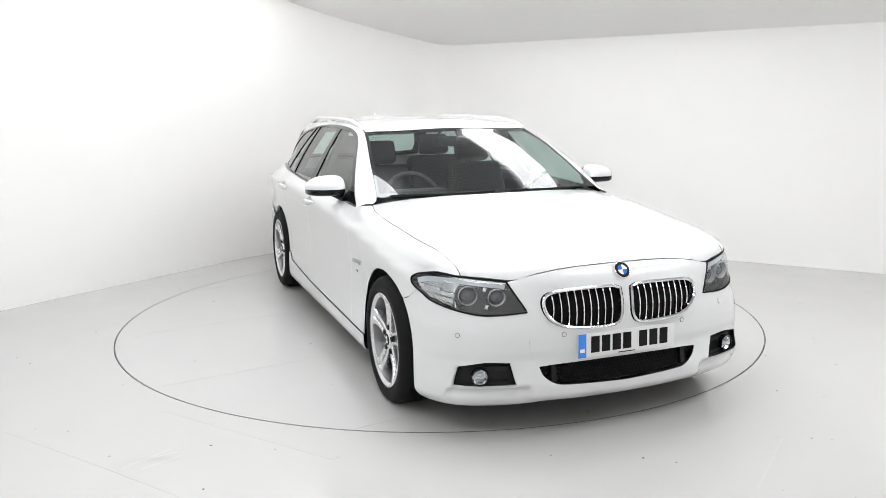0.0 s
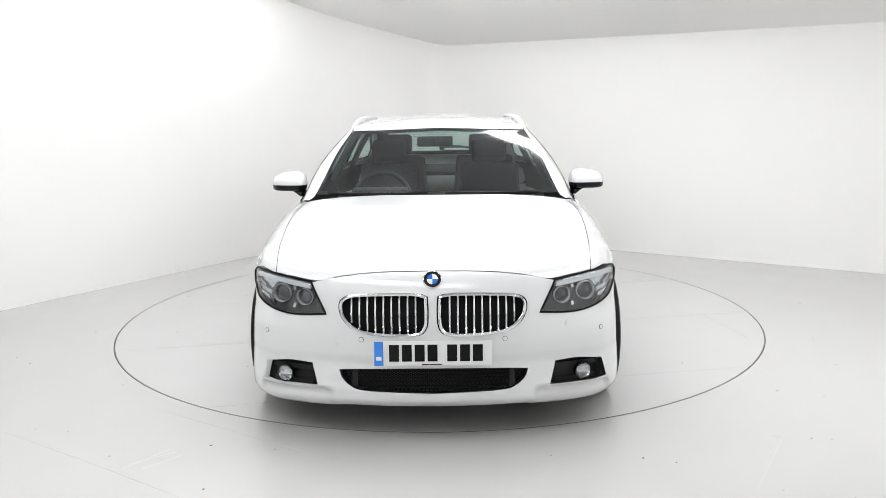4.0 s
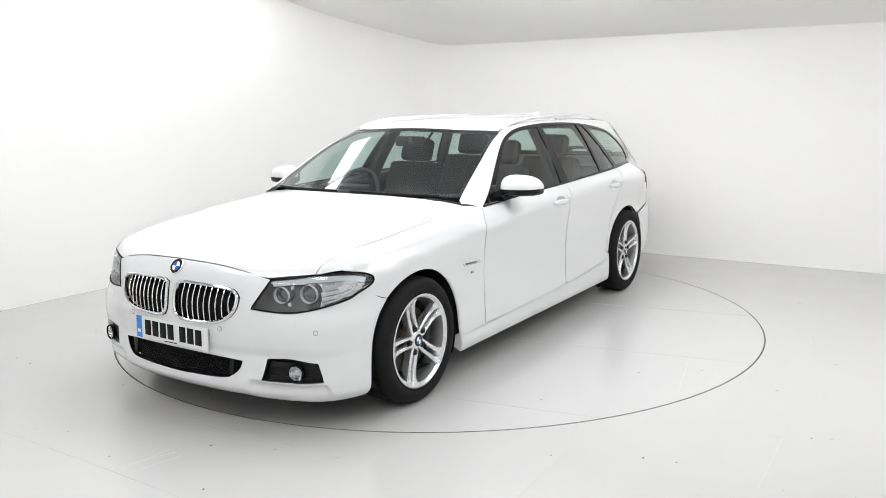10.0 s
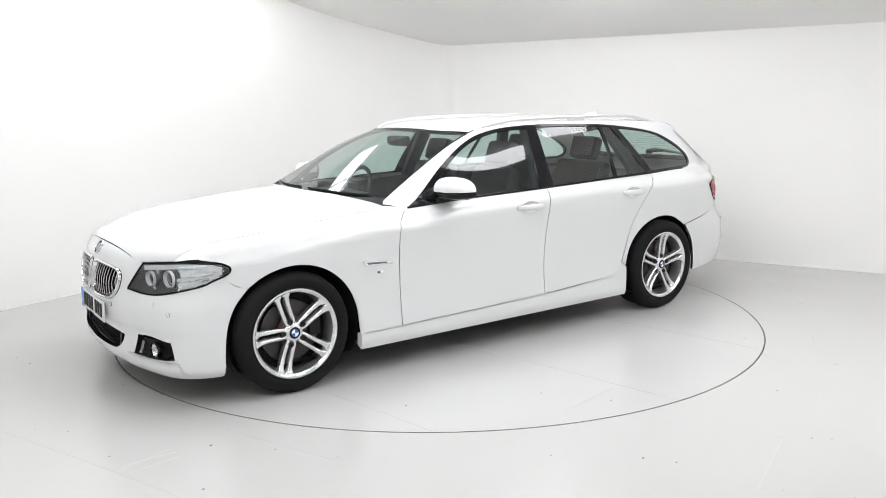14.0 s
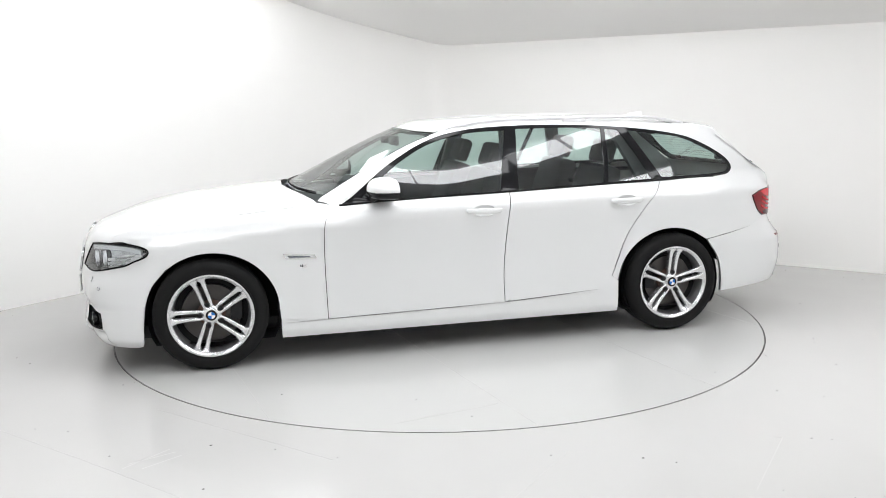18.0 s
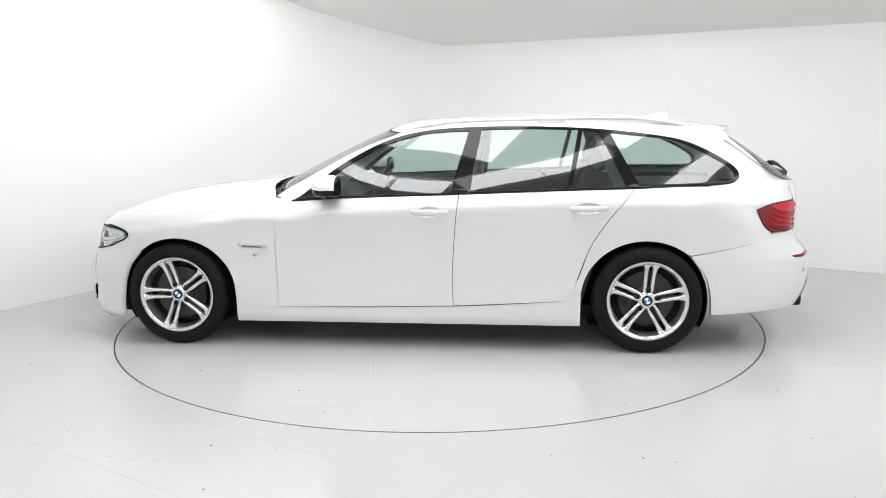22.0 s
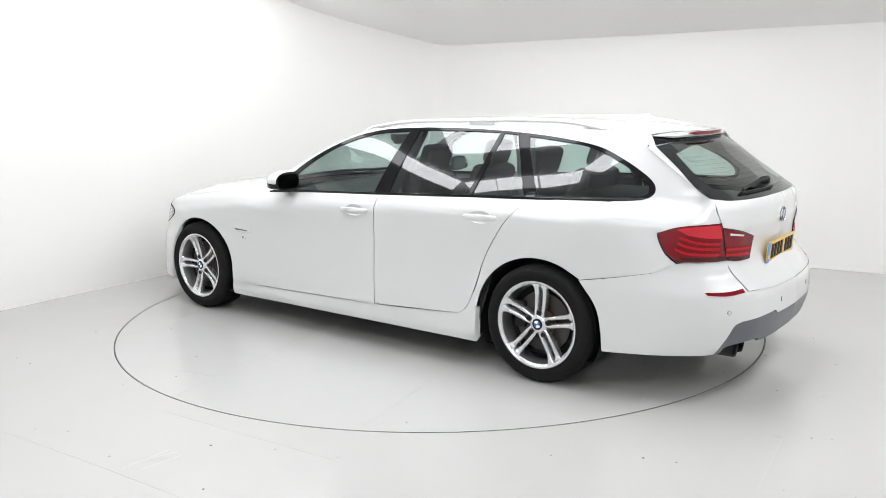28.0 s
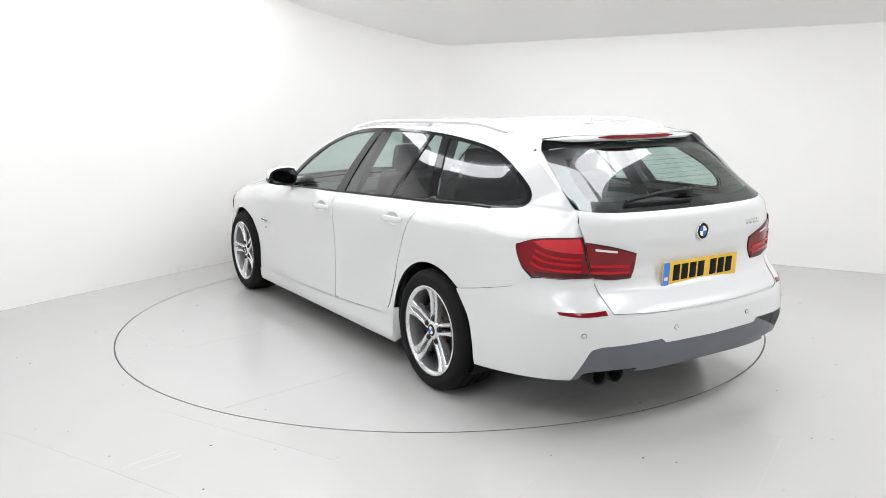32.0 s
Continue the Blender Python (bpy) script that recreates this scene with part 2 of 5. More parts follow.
def sweep(path, shape, up=(0, 0, 1), closed=False, taper=None):
    """Sweep a closed 2D shape along a 3D path; shape's first axis goes sideways, its second along up."""
    P = np.array(path, float)
    n = len(P)
    bm = bmesh.new()
    rows = []
    upv = np.array(up, float)
    for i in range(n):
        t = P[(i + 1) % n] - P[i - 1] if closed else P[min(i + 1, n - 1)] - P[max(i - 1, 0)]
        t /= np.linalg.norm(t) + 1e-12
        s = np.cross(t, upv)
        s /= np.linalg.norm(s) + 1e-12
        u = np.cross(s, t)
        k = 1 if taper is None else taper(i / max(n - 1, 1))
        rows.append([bm.verts.new(P[i] + s * a * k + u * b * k) for a, b in shape])
    m = len(shape)
    for i in range(n if closed else n - 1):
        a, b = rows[i], rows[(i + 1) % n]
        for j in range(m):
            bm.faces.new((a[j], a[(j + 1) % m], b[(j + 1) % m], b[j]))
    if not closed:
        bm.faces.new(rows[0])
        bm.faces.new(rows[-1])
    bmesh.ops.recalc_face_normals(bm, faces=bm.faces[:])
    return bm


def tube(path, r, n=10, **kw):
    return sweep(path, [(r * math.cos(2 * math.pi * i / n), r * math.sin(2 * math.pi * i / n)) for i in range(n)], **kw)


def inside(pts, loops):
    x, y = pts[:, 0][:, None], pts[:, 1][:, None]
    hit = np.zeros(len(pts), int)
    for L in loops:
        a, b = L, np.roll(L, -1, 0)
        ax, ay, bx, by = a[:, 0], a[:, 1], b[:, 0], b[:, 1]
        c = (ay > y) != (by > y)
        xi = ax + (y - ay) * (bx - ax) / np.where(by == ay, 1e-12, by - ay)
        hit += (c & (x < xi)).sum(1)
    return hit % 2 == 1


def dense(L, h):
    out = []
    for a, b in zip(L, np.roll(L, -1, 0)):
        k = max(1, int(np.ceil(np.hypot(*(b - a)) / h)))
        out += [a + (b - a) * i / k for i in range(k)]
    return np.array(out)


def surf_normal(fmap, a, b, e=1.5e-3):
    du = fmap(a + e, b) - fmap(a - e, b)
    dv = fmap(a, b + e) - fmap(a, b - e)
    n = np.cross(du, dv)
    n /= np.linalg.norm(n, axis=1)[:, None] + 1e-12
    P = fmap(a, b)
    ref = P - np.stack([P[:, 0] * .8, 0 * P[:, 0], np.full(len(P), .5)], 1)
    return n * np.sign((n * ref).sum(1))[:, None], P


def panel(name, fmap, loops, material, parent, h=.035, depth=.012, off=0.0, label="", aspect=1.0):
    """A trimmed sheet on a surface, with its cut edges turned in by depth."""
    loops = [dense(np.array(L, float), h * .8) for L in loops]
    B = np.vstack(loops)
    lo, hi = B.min(0), B.max(0)
    gx, gy = np.meshgrid(np.arange(lo[0] + h / 2, hi[0], h), np.arange(lo[1] + h / 2, hi[1], h * aspect))
    gx = gx + (np.arange(gx.shape[0]) % 2)[:, None] * h / 2
    G = np.stack([gx.ravel(), gy.ravel()], 1)
    G = G[inside(G, loops)]
    if len(G):
        far = np.ones(len(G), bool)
        for i in range(0, len(B), 64):
            far &= (np.hypot(G[:, None, 0] - B[None, i:i + 64, 0], G[:, None, 1] - B[None, i:i + 64, 1]) > h * .45).all(1)
        G = G[far]
    V = np.vstack([B, G])
    E, k = [], 0
    for L in loops:
        E += [(k + i, k + (i + 1) % len(L)) for i in range(len(L))]
        k += len(L)
    got = delaunay_2d_cdt([Vector(map(float, v)) for v in V], E, [], 0, 1e-7)
    V2 = np.array([tuple(v) for v in got[0]])
    T = np.array([f for f in got[2] if len(f) == 3])
    T = T[inside(V2[T].mean(1), loops)]
    n, P = surf_normal(fmap, V2[:, 0], V2[:, 1])
    P = P + n * off
    # turn faces outwards
    c = np.cross(P[T[:, 1]] - P[T[:, 0]], P[T[:, 2]] - P[T[:, 0]])
    bad = (c * n[T[:, 0]]).sum(1) < 0
    T[bad] = T[bad][:, ::-1]
    verts, faces, norms = list(P), [tuple(t) for t in T], list(n)
    if depth:
        nb, pb = surf_normal(fmap, B[:, 0], B[:, 1])
        pb = pb + nb * off
        k = 0
        for L in loops:
            s = len(verts)
            m = len(L)
            verts += list(pb[k:k + m]) + list(pb[k:k + m] - nb[k:k + m] * depth)
            norms += list(nb[k:k + m]) * 2
            faces += [(s + i, s + (i + 1) % m, s + m + (i + 1) % m, s + m + i) for i in range(m)]
            k += m
    return mesh_object(name, verts, faces, material, parent, label, normals=norms)


def on(fmap, a, b, off=0.0):
    n, P = surf_normal(fmap, np.atleast_1d(np.array(a, float)), np.atleast_1d(np.array(b, float)))
    return P + n * off


def mirrored(fmap):
    def f(a, b):
        return fmap(a, b) * np.array([1, -1, 1])
    return f


def seat_on(fmap, a, b, off=0.0):
    """A frame on a surface: z points out of it, x along the first parameter."""
    A, Bv = np.array([a], float), np.array([b], float)
    n, P = surf_normal(fmap, A, Bv)
    t = (fmap(A + .002, Bv) - fmap(A - .002, Bv))[0]
    t -= n[0] * t.dot(n[0])
    t /= np.linalg.norm(t)
    u = np.cross(n[0], t)
    return Matrix(((t[0], u[0], n[0][0], P[0][0] + n[0][0] * off), (t[1], u[1], n[0][1], P[0][1] + n[0][1] * off), (t[2], u[2], n[0][2], P[0][2] + n[0][2] * off), (0, 0, 0, 1)))


# ---- surfaces as maps to space ----
_yn = np.concatenate([np.linspace(0, .8, 300), .8 + .13 * (1 - (1 - np.linspace(0, 1, 400)[1:]) ** 2)])
_sn = np.concatenate([[0], np.cumsum(np.hypot(np.diff(_yn), np.diff(nose_back(_yn))))])
_st = np.concatenate([[0], np.cumsum(np.hypot(np.diff(_yn), np.diff(tail_back(_yn))))])


def side(x, z):
    return np.stack([x, side_y(x, z), z], -1)


def hood(x, y):
    return np.stack([x, y, hood_top(x, y)], -1)


def roof(x, y):
    return np.stack([x, y, roof_top(x, y)], -1)


def front(s, z):
    y = np.interp(np.abs(s), _sn, _yn)
    # sloping chin set back below the fog lamps, with a sharp outer edge
    chin = -.034 * np.clip((z - .165) / .062, 0, 1) * smooth((.262 - z) / .024) * smooth((y - .45) / .06) * smooth((.832 + (.25 - z) * .3 - y) / .040)
    return np.stack([NOSE - nose_back(y) * nose_full(z) - nose_off(z) + chin, np.sign(s) * y * side_w(z), z], -1)


tail_w = pchip([(.15, .965), (.28, .985), (.45, .985), (.60, .99), (.66, .992), (.80, .982), (.92, .950), (1.03, .905), (1.3, .86), (1.4, .85)])


def rear(s, z):
    y = np.interp(np.abs(s), _st, _yn)
    return np.stack([TAIL + tail_back(y) + tail_off(z), np.sign(s) * y * tail_w(z), z], -1)


def fs(y, z):
    """Place along the nose of a point at half width y and height z."""
    return float(np.sign(y) * np.interp(abs(y) / side_w(z), _yn, _sn))


def fx(x, z):
    """Place along the nose of a point of the side at x and height z."""
    return float(np.interp((NOSE - x - nose_off(z)) / nose_full(z), nose_back(_yn), _sn))


def rs(y, z):
    return float(np.sign(y) * np.interp(abs(y) / tail_w(z), _yn, _st))


def rx(x, z):
    return float(np.interp(x - TAIL - tail_off(z), tail_back(_yn), _st))


# ---- the studio ----
RING = 2.238
ZC = 2.15
# wall feet, in order round the room
FEET = [(-1.56, 2.87), (.07, 3.54), (7.2, -.975), (2.2, -8.45), (-6.57, -4.62)]


def wall(name, a, b, top_a, top_b, th=.12):
    a, b = Vector(a), Vector(b)
    d = (b - a).normalized()
    n = Vector((-d.y, d.x))
    q = [a, b, b + n * th, a + n * th]
    v = [(c.x, c.y, -.3) for c in q] + [(c.x, c.y, t) for c, t in zip(q, (top_a, top_b, top_b, top_a))]
    f = [(0, 1, 2, 3), (7, 6, 5, 4), (0, 4, 5, 1), (1, 5, 6, 2), (2, 6, 7, 3), (3, 7, 4, 0)]
    return tagged(mesh_object(name, v, f, M_WALL, flat=True), "smooth matt white painted studio wall", "wall", kind="structure")


U, V = Vector((.557, .83)), Vector((.845, -.535))


def uv(u, v, z=0.0):
    p = U * u + V * v
    return (p.x, p.y, z)


def ceil_z(u):
    return ZC + .27 * (3.03 - u) if u > -.2 else ZC + .27 * 3.23 - .04 * (-.2 - u)


def wall_bend(name, corner, a, b, cut_a, cut_b, top=3.3, n=14):
    """A rounded corner of the studio wall. Returns the feet where the straight walls take over."""
    c, a, b = Vector(corner), Vector(a), Vector(b)
    p, q = c + (a - c).normalized() * cut_a, c + (b - c).normalized() * cut_b
    v = []
    for i in range(n + 1):
        t = i / n
        w = p * (1 - t) ** 2 + c * 2 * t * (1 - t) + q * t * t
        v += [(w.x, w.y, -.3), (w.x, w.y, top)]
    f = [(2 * i, 2 * i + 2, 2 * i + 3, 2 * i + 1) for i in range(n)]
    tagged(mesh_object(name, v, f, M_WALL), "smoothly rounded white studio wall corner", "wall", kind="structure")
    return p, q


P0, P1 = wall_bend("wall_corner_left", FEET[0], FEET[4], FEET[1], 1.0, .85)
P2, P3 = wall_bend("wall_corner_right", FEET[1], FEET[0], FEET[2], .22, .22)
wall("wall_back", P1, P2, 3.3, 3.3)
wall("wall_right", P3, FEET[2], 3.3, 3.3)
wall("wall_near_right", FEET[2], FEET[3], 3.3, 3.3)
wall("wall_near", FEET[3], FEET[4], 3.3, 3.3)
wall("wall_left", FEET[4], P0, 3.3, 3.3)


def annulus(name, r0, r1, z, material, n=160, parent=None, corners=None):
    v, f = [], []
    for i in range(n):
        a = 2 * math.pi * i / n
        c, s = math.cos(a), math.sin(a)
        v += [(r0 * c, r0 * s, z), (r1 * c, r1 * s, z), (r0 * c, r0 * s, z - .06)]
    for i in range(n):
        j = (i + 1) % n
        f += [(3 * i, 3 * i + 1, 3 * j + 1, 3 * j), (3 * i, 3 * j, 3 * j + 2, 3 * i + 2)]
    return mesh_object(name, v, f, material, parent, flat=True)


tagged(annulus("floor", RING + .0045, 14, 0, M_FLOOR), "pale grey painted studio floor with faint scuffs", "floor", kind="structure")
_n = 160
_v = [(RING * math.cos(2 * math.pi * i / _n), RING * math.sin(2 * math.pi * i / _n), z) for z in (0, -.05) for i in range(_n)]
turntable = new("turntable")
tagged(turntable, "round pale grey turntable set flush in the floor", "turntable")
mesh_object("disc", _v, [tuple(range(_n))] + [(i, i + _n, (i + 1) % _n + _n, (i + 1) % _n) for i in range(_n)], M_DISC, turntable, flat=True)
tagged(annulus("turntable_pit", 0, 2.6, -.07, M_PIT), "dark gap round the turntable", "floor gap", kind="structure")

# ceiling: rises from the right wall to a ridge, then nearly level
_c = [uv(u, v, ceil_z(u)) for u in (3.03, 1.1) for v in (-3.2, 8.2)]
tagged(mesh_object("ceiling", _c, [(0, 1, 3, 2)], M_CEIL, flat=True), "plain white painted sloping ceiling", "ceiling", kind="structure")
# roof above the lights, out of view, greyed to dim the window reflections
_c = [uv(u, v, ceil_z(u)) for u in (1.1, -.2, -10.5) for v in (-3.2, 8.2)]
tagged(mesh_object("ceiling_grey", _c, [(0, 1, 3, 2), (2, 3, 5, 4)], M_DARKCEIL, flat=True), "plain roof out of view, greyed to dim the window reflections", "ceiling", kind="structure")


def joint(name, pts, parent=None, w=.0035, z=.0006):
    """A thin dark joint in the floor."""
    bm = sweep([(x, y, z) for x, y in pts], [(-w / 2, -.002), (w / 2, -.002), (w / 2, 0), (-w / 2, 0)])
    return part(name, bm, M_JOINT, parent)


for pts in (((-3.2, -1.45), (-2.11, -2.14), (-1.56, -2.49), (-1.02, -2.85), (1.2, -4.3)), ((.28, -2.89), (.556, -2.47)), ((1.244, -2.845), (1.553, -2.35)), ((1.553, -2.35), (1.502, -2.329)), ((-1.44, -1.894), (-.915, -2.234), (-.47, -2.52))):
    tagged(joint("floor_joint", pts, w=.002), "thin grey joint in the pale floor", "floor joint", "floor joints", "structure")
# seams between the boards of the turntable
_a = Vector((.19, -.98)).normalized()
for k in range(-1, 3):
    q = Vector((-1.0, 1.87)) + Vector((_a.y, -_a.x)) * (-1.13 * k)
    m_ = q.dot(_a)
    foot_ = q - _a * m_
    half_ = math.sqrt(max(RING ** 2 - foot_.length_squared, 0)) - .01
    joint("board_seam", [foot_ - _a * half_, foot_ + _a * half_], turntable, .002)
joint("board_seam", [(.18, 1.89), (.73, 2.0)], turntable, .002)
bm = lathe([(RING - .005, .0008), (RING - .001, .0008), (RING, -.004), (RING, -.05)], 200, "z")
part("edge_trim", bm, M_DISCM, turntable, "thin worn metal edge")


def specks(name, pts, parent, seed, label):
    """Tiny bits of grit lying on the floor."""
    rnd = random.Random(seed)
    bm = bmesh.new()
    for x, y in pts:
        r = rnd.uniform(.003, .008)
        n = rnd.randint(5, 7)
        a0 = rnd.uniform(0, 6)
        e = rnd.uniform(.35, .9)
        top = bm.verts.new((x, y, .003))
        vs = [bm.verts.new((x + r * math.cos(a0 + 6.283 * k / n) * rnd.uniform(.7, 1.2), y + r * e * math.sin(a0 + 6.283 * k / n) * rnd.uniform(.7, 1.2), .0003)) for k in range(n)]
        for k in range(n):
            bm.faces.new((vs[k], vs[(k + 1) % n], top))
    return part(name, bm, M_GRIT, parent, label)


_r = random.Random(5)
_p = [(-1.949, -2.131), (-1.467, -2.45), (-.96, -2.775), (.869, -2.543), (1.68, -2.36), (1.342, -2.858), (2.291, -1.334), (1.777, -1.746), (1.956, -1.148), (1.978, -1.846), (-1.759, -1.52), (-1.713, -1.475),
      (.477, -2.502), (2.399, -.811), (-2.613, -.996), (-2.36, -.43)]
while len(_p) < 60:
    q = (_r.uniform(-3.2, 3.6), _r.uniform(-3.2, 1.6))
    if math.hypot(*q) > RING + .05 and q[0] * -.83 + q[1] * .557 < 2.7 and q[0] * .535 + q[1] * .845 < 2.8:
        _p.append(q)
tagged(specks("floor_grit", _p, None, 1, ""), "scattered dark grit on the pale floor", "grit", kind="stuff")
_p = []
while len(_p) < 34:
    q = (_r.uniform(-2.2, 2.2), _r.uniform(-2.2, 2.2))
    if math.hypot(*q) < RING - .05:
        _p.append(q)
tagged(specks("disc_grit", _p, turntable, 2, "dark grit on the turntable"), kind="stuff")
# dark scuffs left by tyres
for k, (p_, q_) in enumerate((((-1.364, -2.577), (-1.224, -2.381)), ((-1.357, -2.534), (-1.188, -2.412)), ((-1.279, -2.58), (-1.152, -2.449)))):
    p_, q_ = Vector(p_), Vector(q_)
    ob = mesh_object("scuff_mark", [(p_.x, p_.y, .0005), (q_.x, q_.y, .0005), (q_.x + .006, q_.y - .004, .0005), (p_.x + .006, p_.y - .004, .0005)], [(0, 1, 2, 3)], M_SCUFF, flat=True)
    tagged(ob, "faint grey rubber scuff on the floor", "scuff mark", "scuff marks", "structure")


# ---- ceiling light panels: softbox strips framed above the turntable, unseen fill rows added ----
def light_panel(u0, v0, u1, v1, material):
    """One glowing panel with its thin black rim, hung just under the slope of the ceiling."""
    z = [ceil_z(u) - .05 for u in (u0, u1)]
    v = [uv(u0, v0, z[0]), uv(u0, v1, z[0]), uv(u1, v1, z[1]), uv(u1, v0, z[1])]
    v += [(x, y, h + .03) for x, y, h in v]
    f = [(0, 1, 2, 3), (7, 6, 5, 4), (0, 4, 5, 1), (1, 5, 6, 2), (2, 6, 7, 3), (3, 7, 4, 0)]
    ob = mesh_object("light_panel", v, f, material, flat=True)
    tagged(ob, "flat white glowing softbox panel under the ceiling, farther rows added as fill", "ceiling light", "ceiling lights")


def light_strip(u0, v0, u1, v1, n, along, material=M_LIGHT):
    for k in range(n):
        a, b = k / n, (k + 1) / n
        g = .02
        if along == "v":
            light_panel(u0, v0 + (v1 - v0) * a + g, u1, v0 + (v1 - v0) * b - g, material)
        else:
            light_panel(u0 + (u1 - u0) * a + g, v0, u0 + (u1 - u0) * b - g, v1, material)


def light_bar(p, q, w, n, material=M_LIGHT):
    """A slanting run of panels from p to q on the ceiling's own axes."""
    p, q = Vector(p), Vector(q)
    d = (q - p).normalized()
    side_ = Vector((-d.y, d.x)) * (w / 2)
    for k in range(n):
        a, b = p + (q - p) * (k / n) + d * .012, p + (q - p) * ((k + 1) / n) - d * .012
        c = [a - side_, b - side_, b + side_, a + side_]
        v = [uv(e.x, e.y, ceil_z(e.x) - .05) for e in c]
        v += [(x, y, h + .03) for x, y, h in v]
        f = [(0, 1, 2, 3), (7, 6, 5, 4), (0, 4, 5, 1), (1, 5, 6, 2), (2, 6, 7, 3), (3, 7, 4, 0)]
        tagged(mesh_object("light_panel", v, f, material, flat=True), "flat white glowing softbox panel under the ceiling, farther rows added as fill", "ceiling light", "ceiling lights")


# the eight-sided ring over the turntable
light_strip(1.14, -1.2, 1.58, 1.72, 3, "v")
light_strip(-.55, 1.82, .82, 2.12, 2, "u")
light_bar((-.62, 2.02), (-2.06, .98), .30, 2)
light_strip(-2.28, -.85, -2.0, .88, 3, "v")
light_bar((-2.10, -.98), (-.62, -2.42), .27, 2)
light_strip(-.5, -2.44, 1.2, -2.14, 2, "u")
# the panel in its middle
light_strip(-1.40, -.80, -.24, 1.05, 2, "v")
# farther rows, unseen, added as fill for nose, floor and right wall
light_strip(-2.0, 3.25, 1.0, 4.0, 3, "u")
light_strip(-4.4, -1.4, -3.75, 3.4, 4, "v")
light_strip(-6.1, -1.0, -5.8, 5.0, 4, "v", M_LIGHT2)
light_strip(-1.6, 5.0, 1.4, 5.5, 3, "u")


# ---- the car ----
car = new("car")
tagged(car, "glossy white estate car with roof rails and silver alloy wheels", "car")
ARCH_F, ARCH_R, HUB_Z = 1.475, -1.484, .328


def arch(cx, rx_, rz=.358, n=20, cz=.335):
    a = np.radians(np.linspace(0, 180, n))
    return [(cx + rx_, .17)] + [(cx + rx_ * math.cos(t), cz + rz * math.sin(t)) for t in a] + [(cx - rx_, .17)]


DLO = loop([(.70, .929), (.32, .953), (-.34, .975), (-1.0, .998), (-1.41, 1.006), (-1.90, 1.012)],
           [(-1.90, 1.012), (-2.0, 1.024), (-2.037, 1.065), (-1.995, 1.128), (-1.83, 1.225), (-1.64, 1.292), (-1.27, 1.342), (-.86, 1.366), (-.45, 1.368), (-.11, 1.345),
            (.15, 1.278), (.41, 1.14), (.62, .98), (.70, .929)])
DLO_TOP = [(.70, .929), (.62, .98), (.41, 1.14), (.15, 1.278), (-.11, 1.345), (-.45, 1.368), (-.86, 1.366), (-1.27, 1.342), (-1.64, 1.292), (-1.83, 1.225), (-1.995, 1.128), (-2.037, 1.065), (-2.0, 1.024), (-1.90, 1.012)]
FRONT_GAP = [(.715, .925), (.765, .89), (.806, .825), (.813, .637), (.805, .256)]
B_GAP = [(-.345, .974), (-.322, .769), (-.302, .485), (-.307, .279)]
REAR_GAP = [(-1.40, 1.004), (-1.335, .93), (-1.253, .835), (-1.145, .667), (-1.075, .487), (-1.02, .365), (-.965, .318)]
ROCKER = [(-.965, .318), (-.306, .279), (.805, .256)]
SIDES = (("left", 1), ("right", -1))


def gap(pts, dx, dz=0):
    return [(x + dx, z + dz) for x, z in pts]


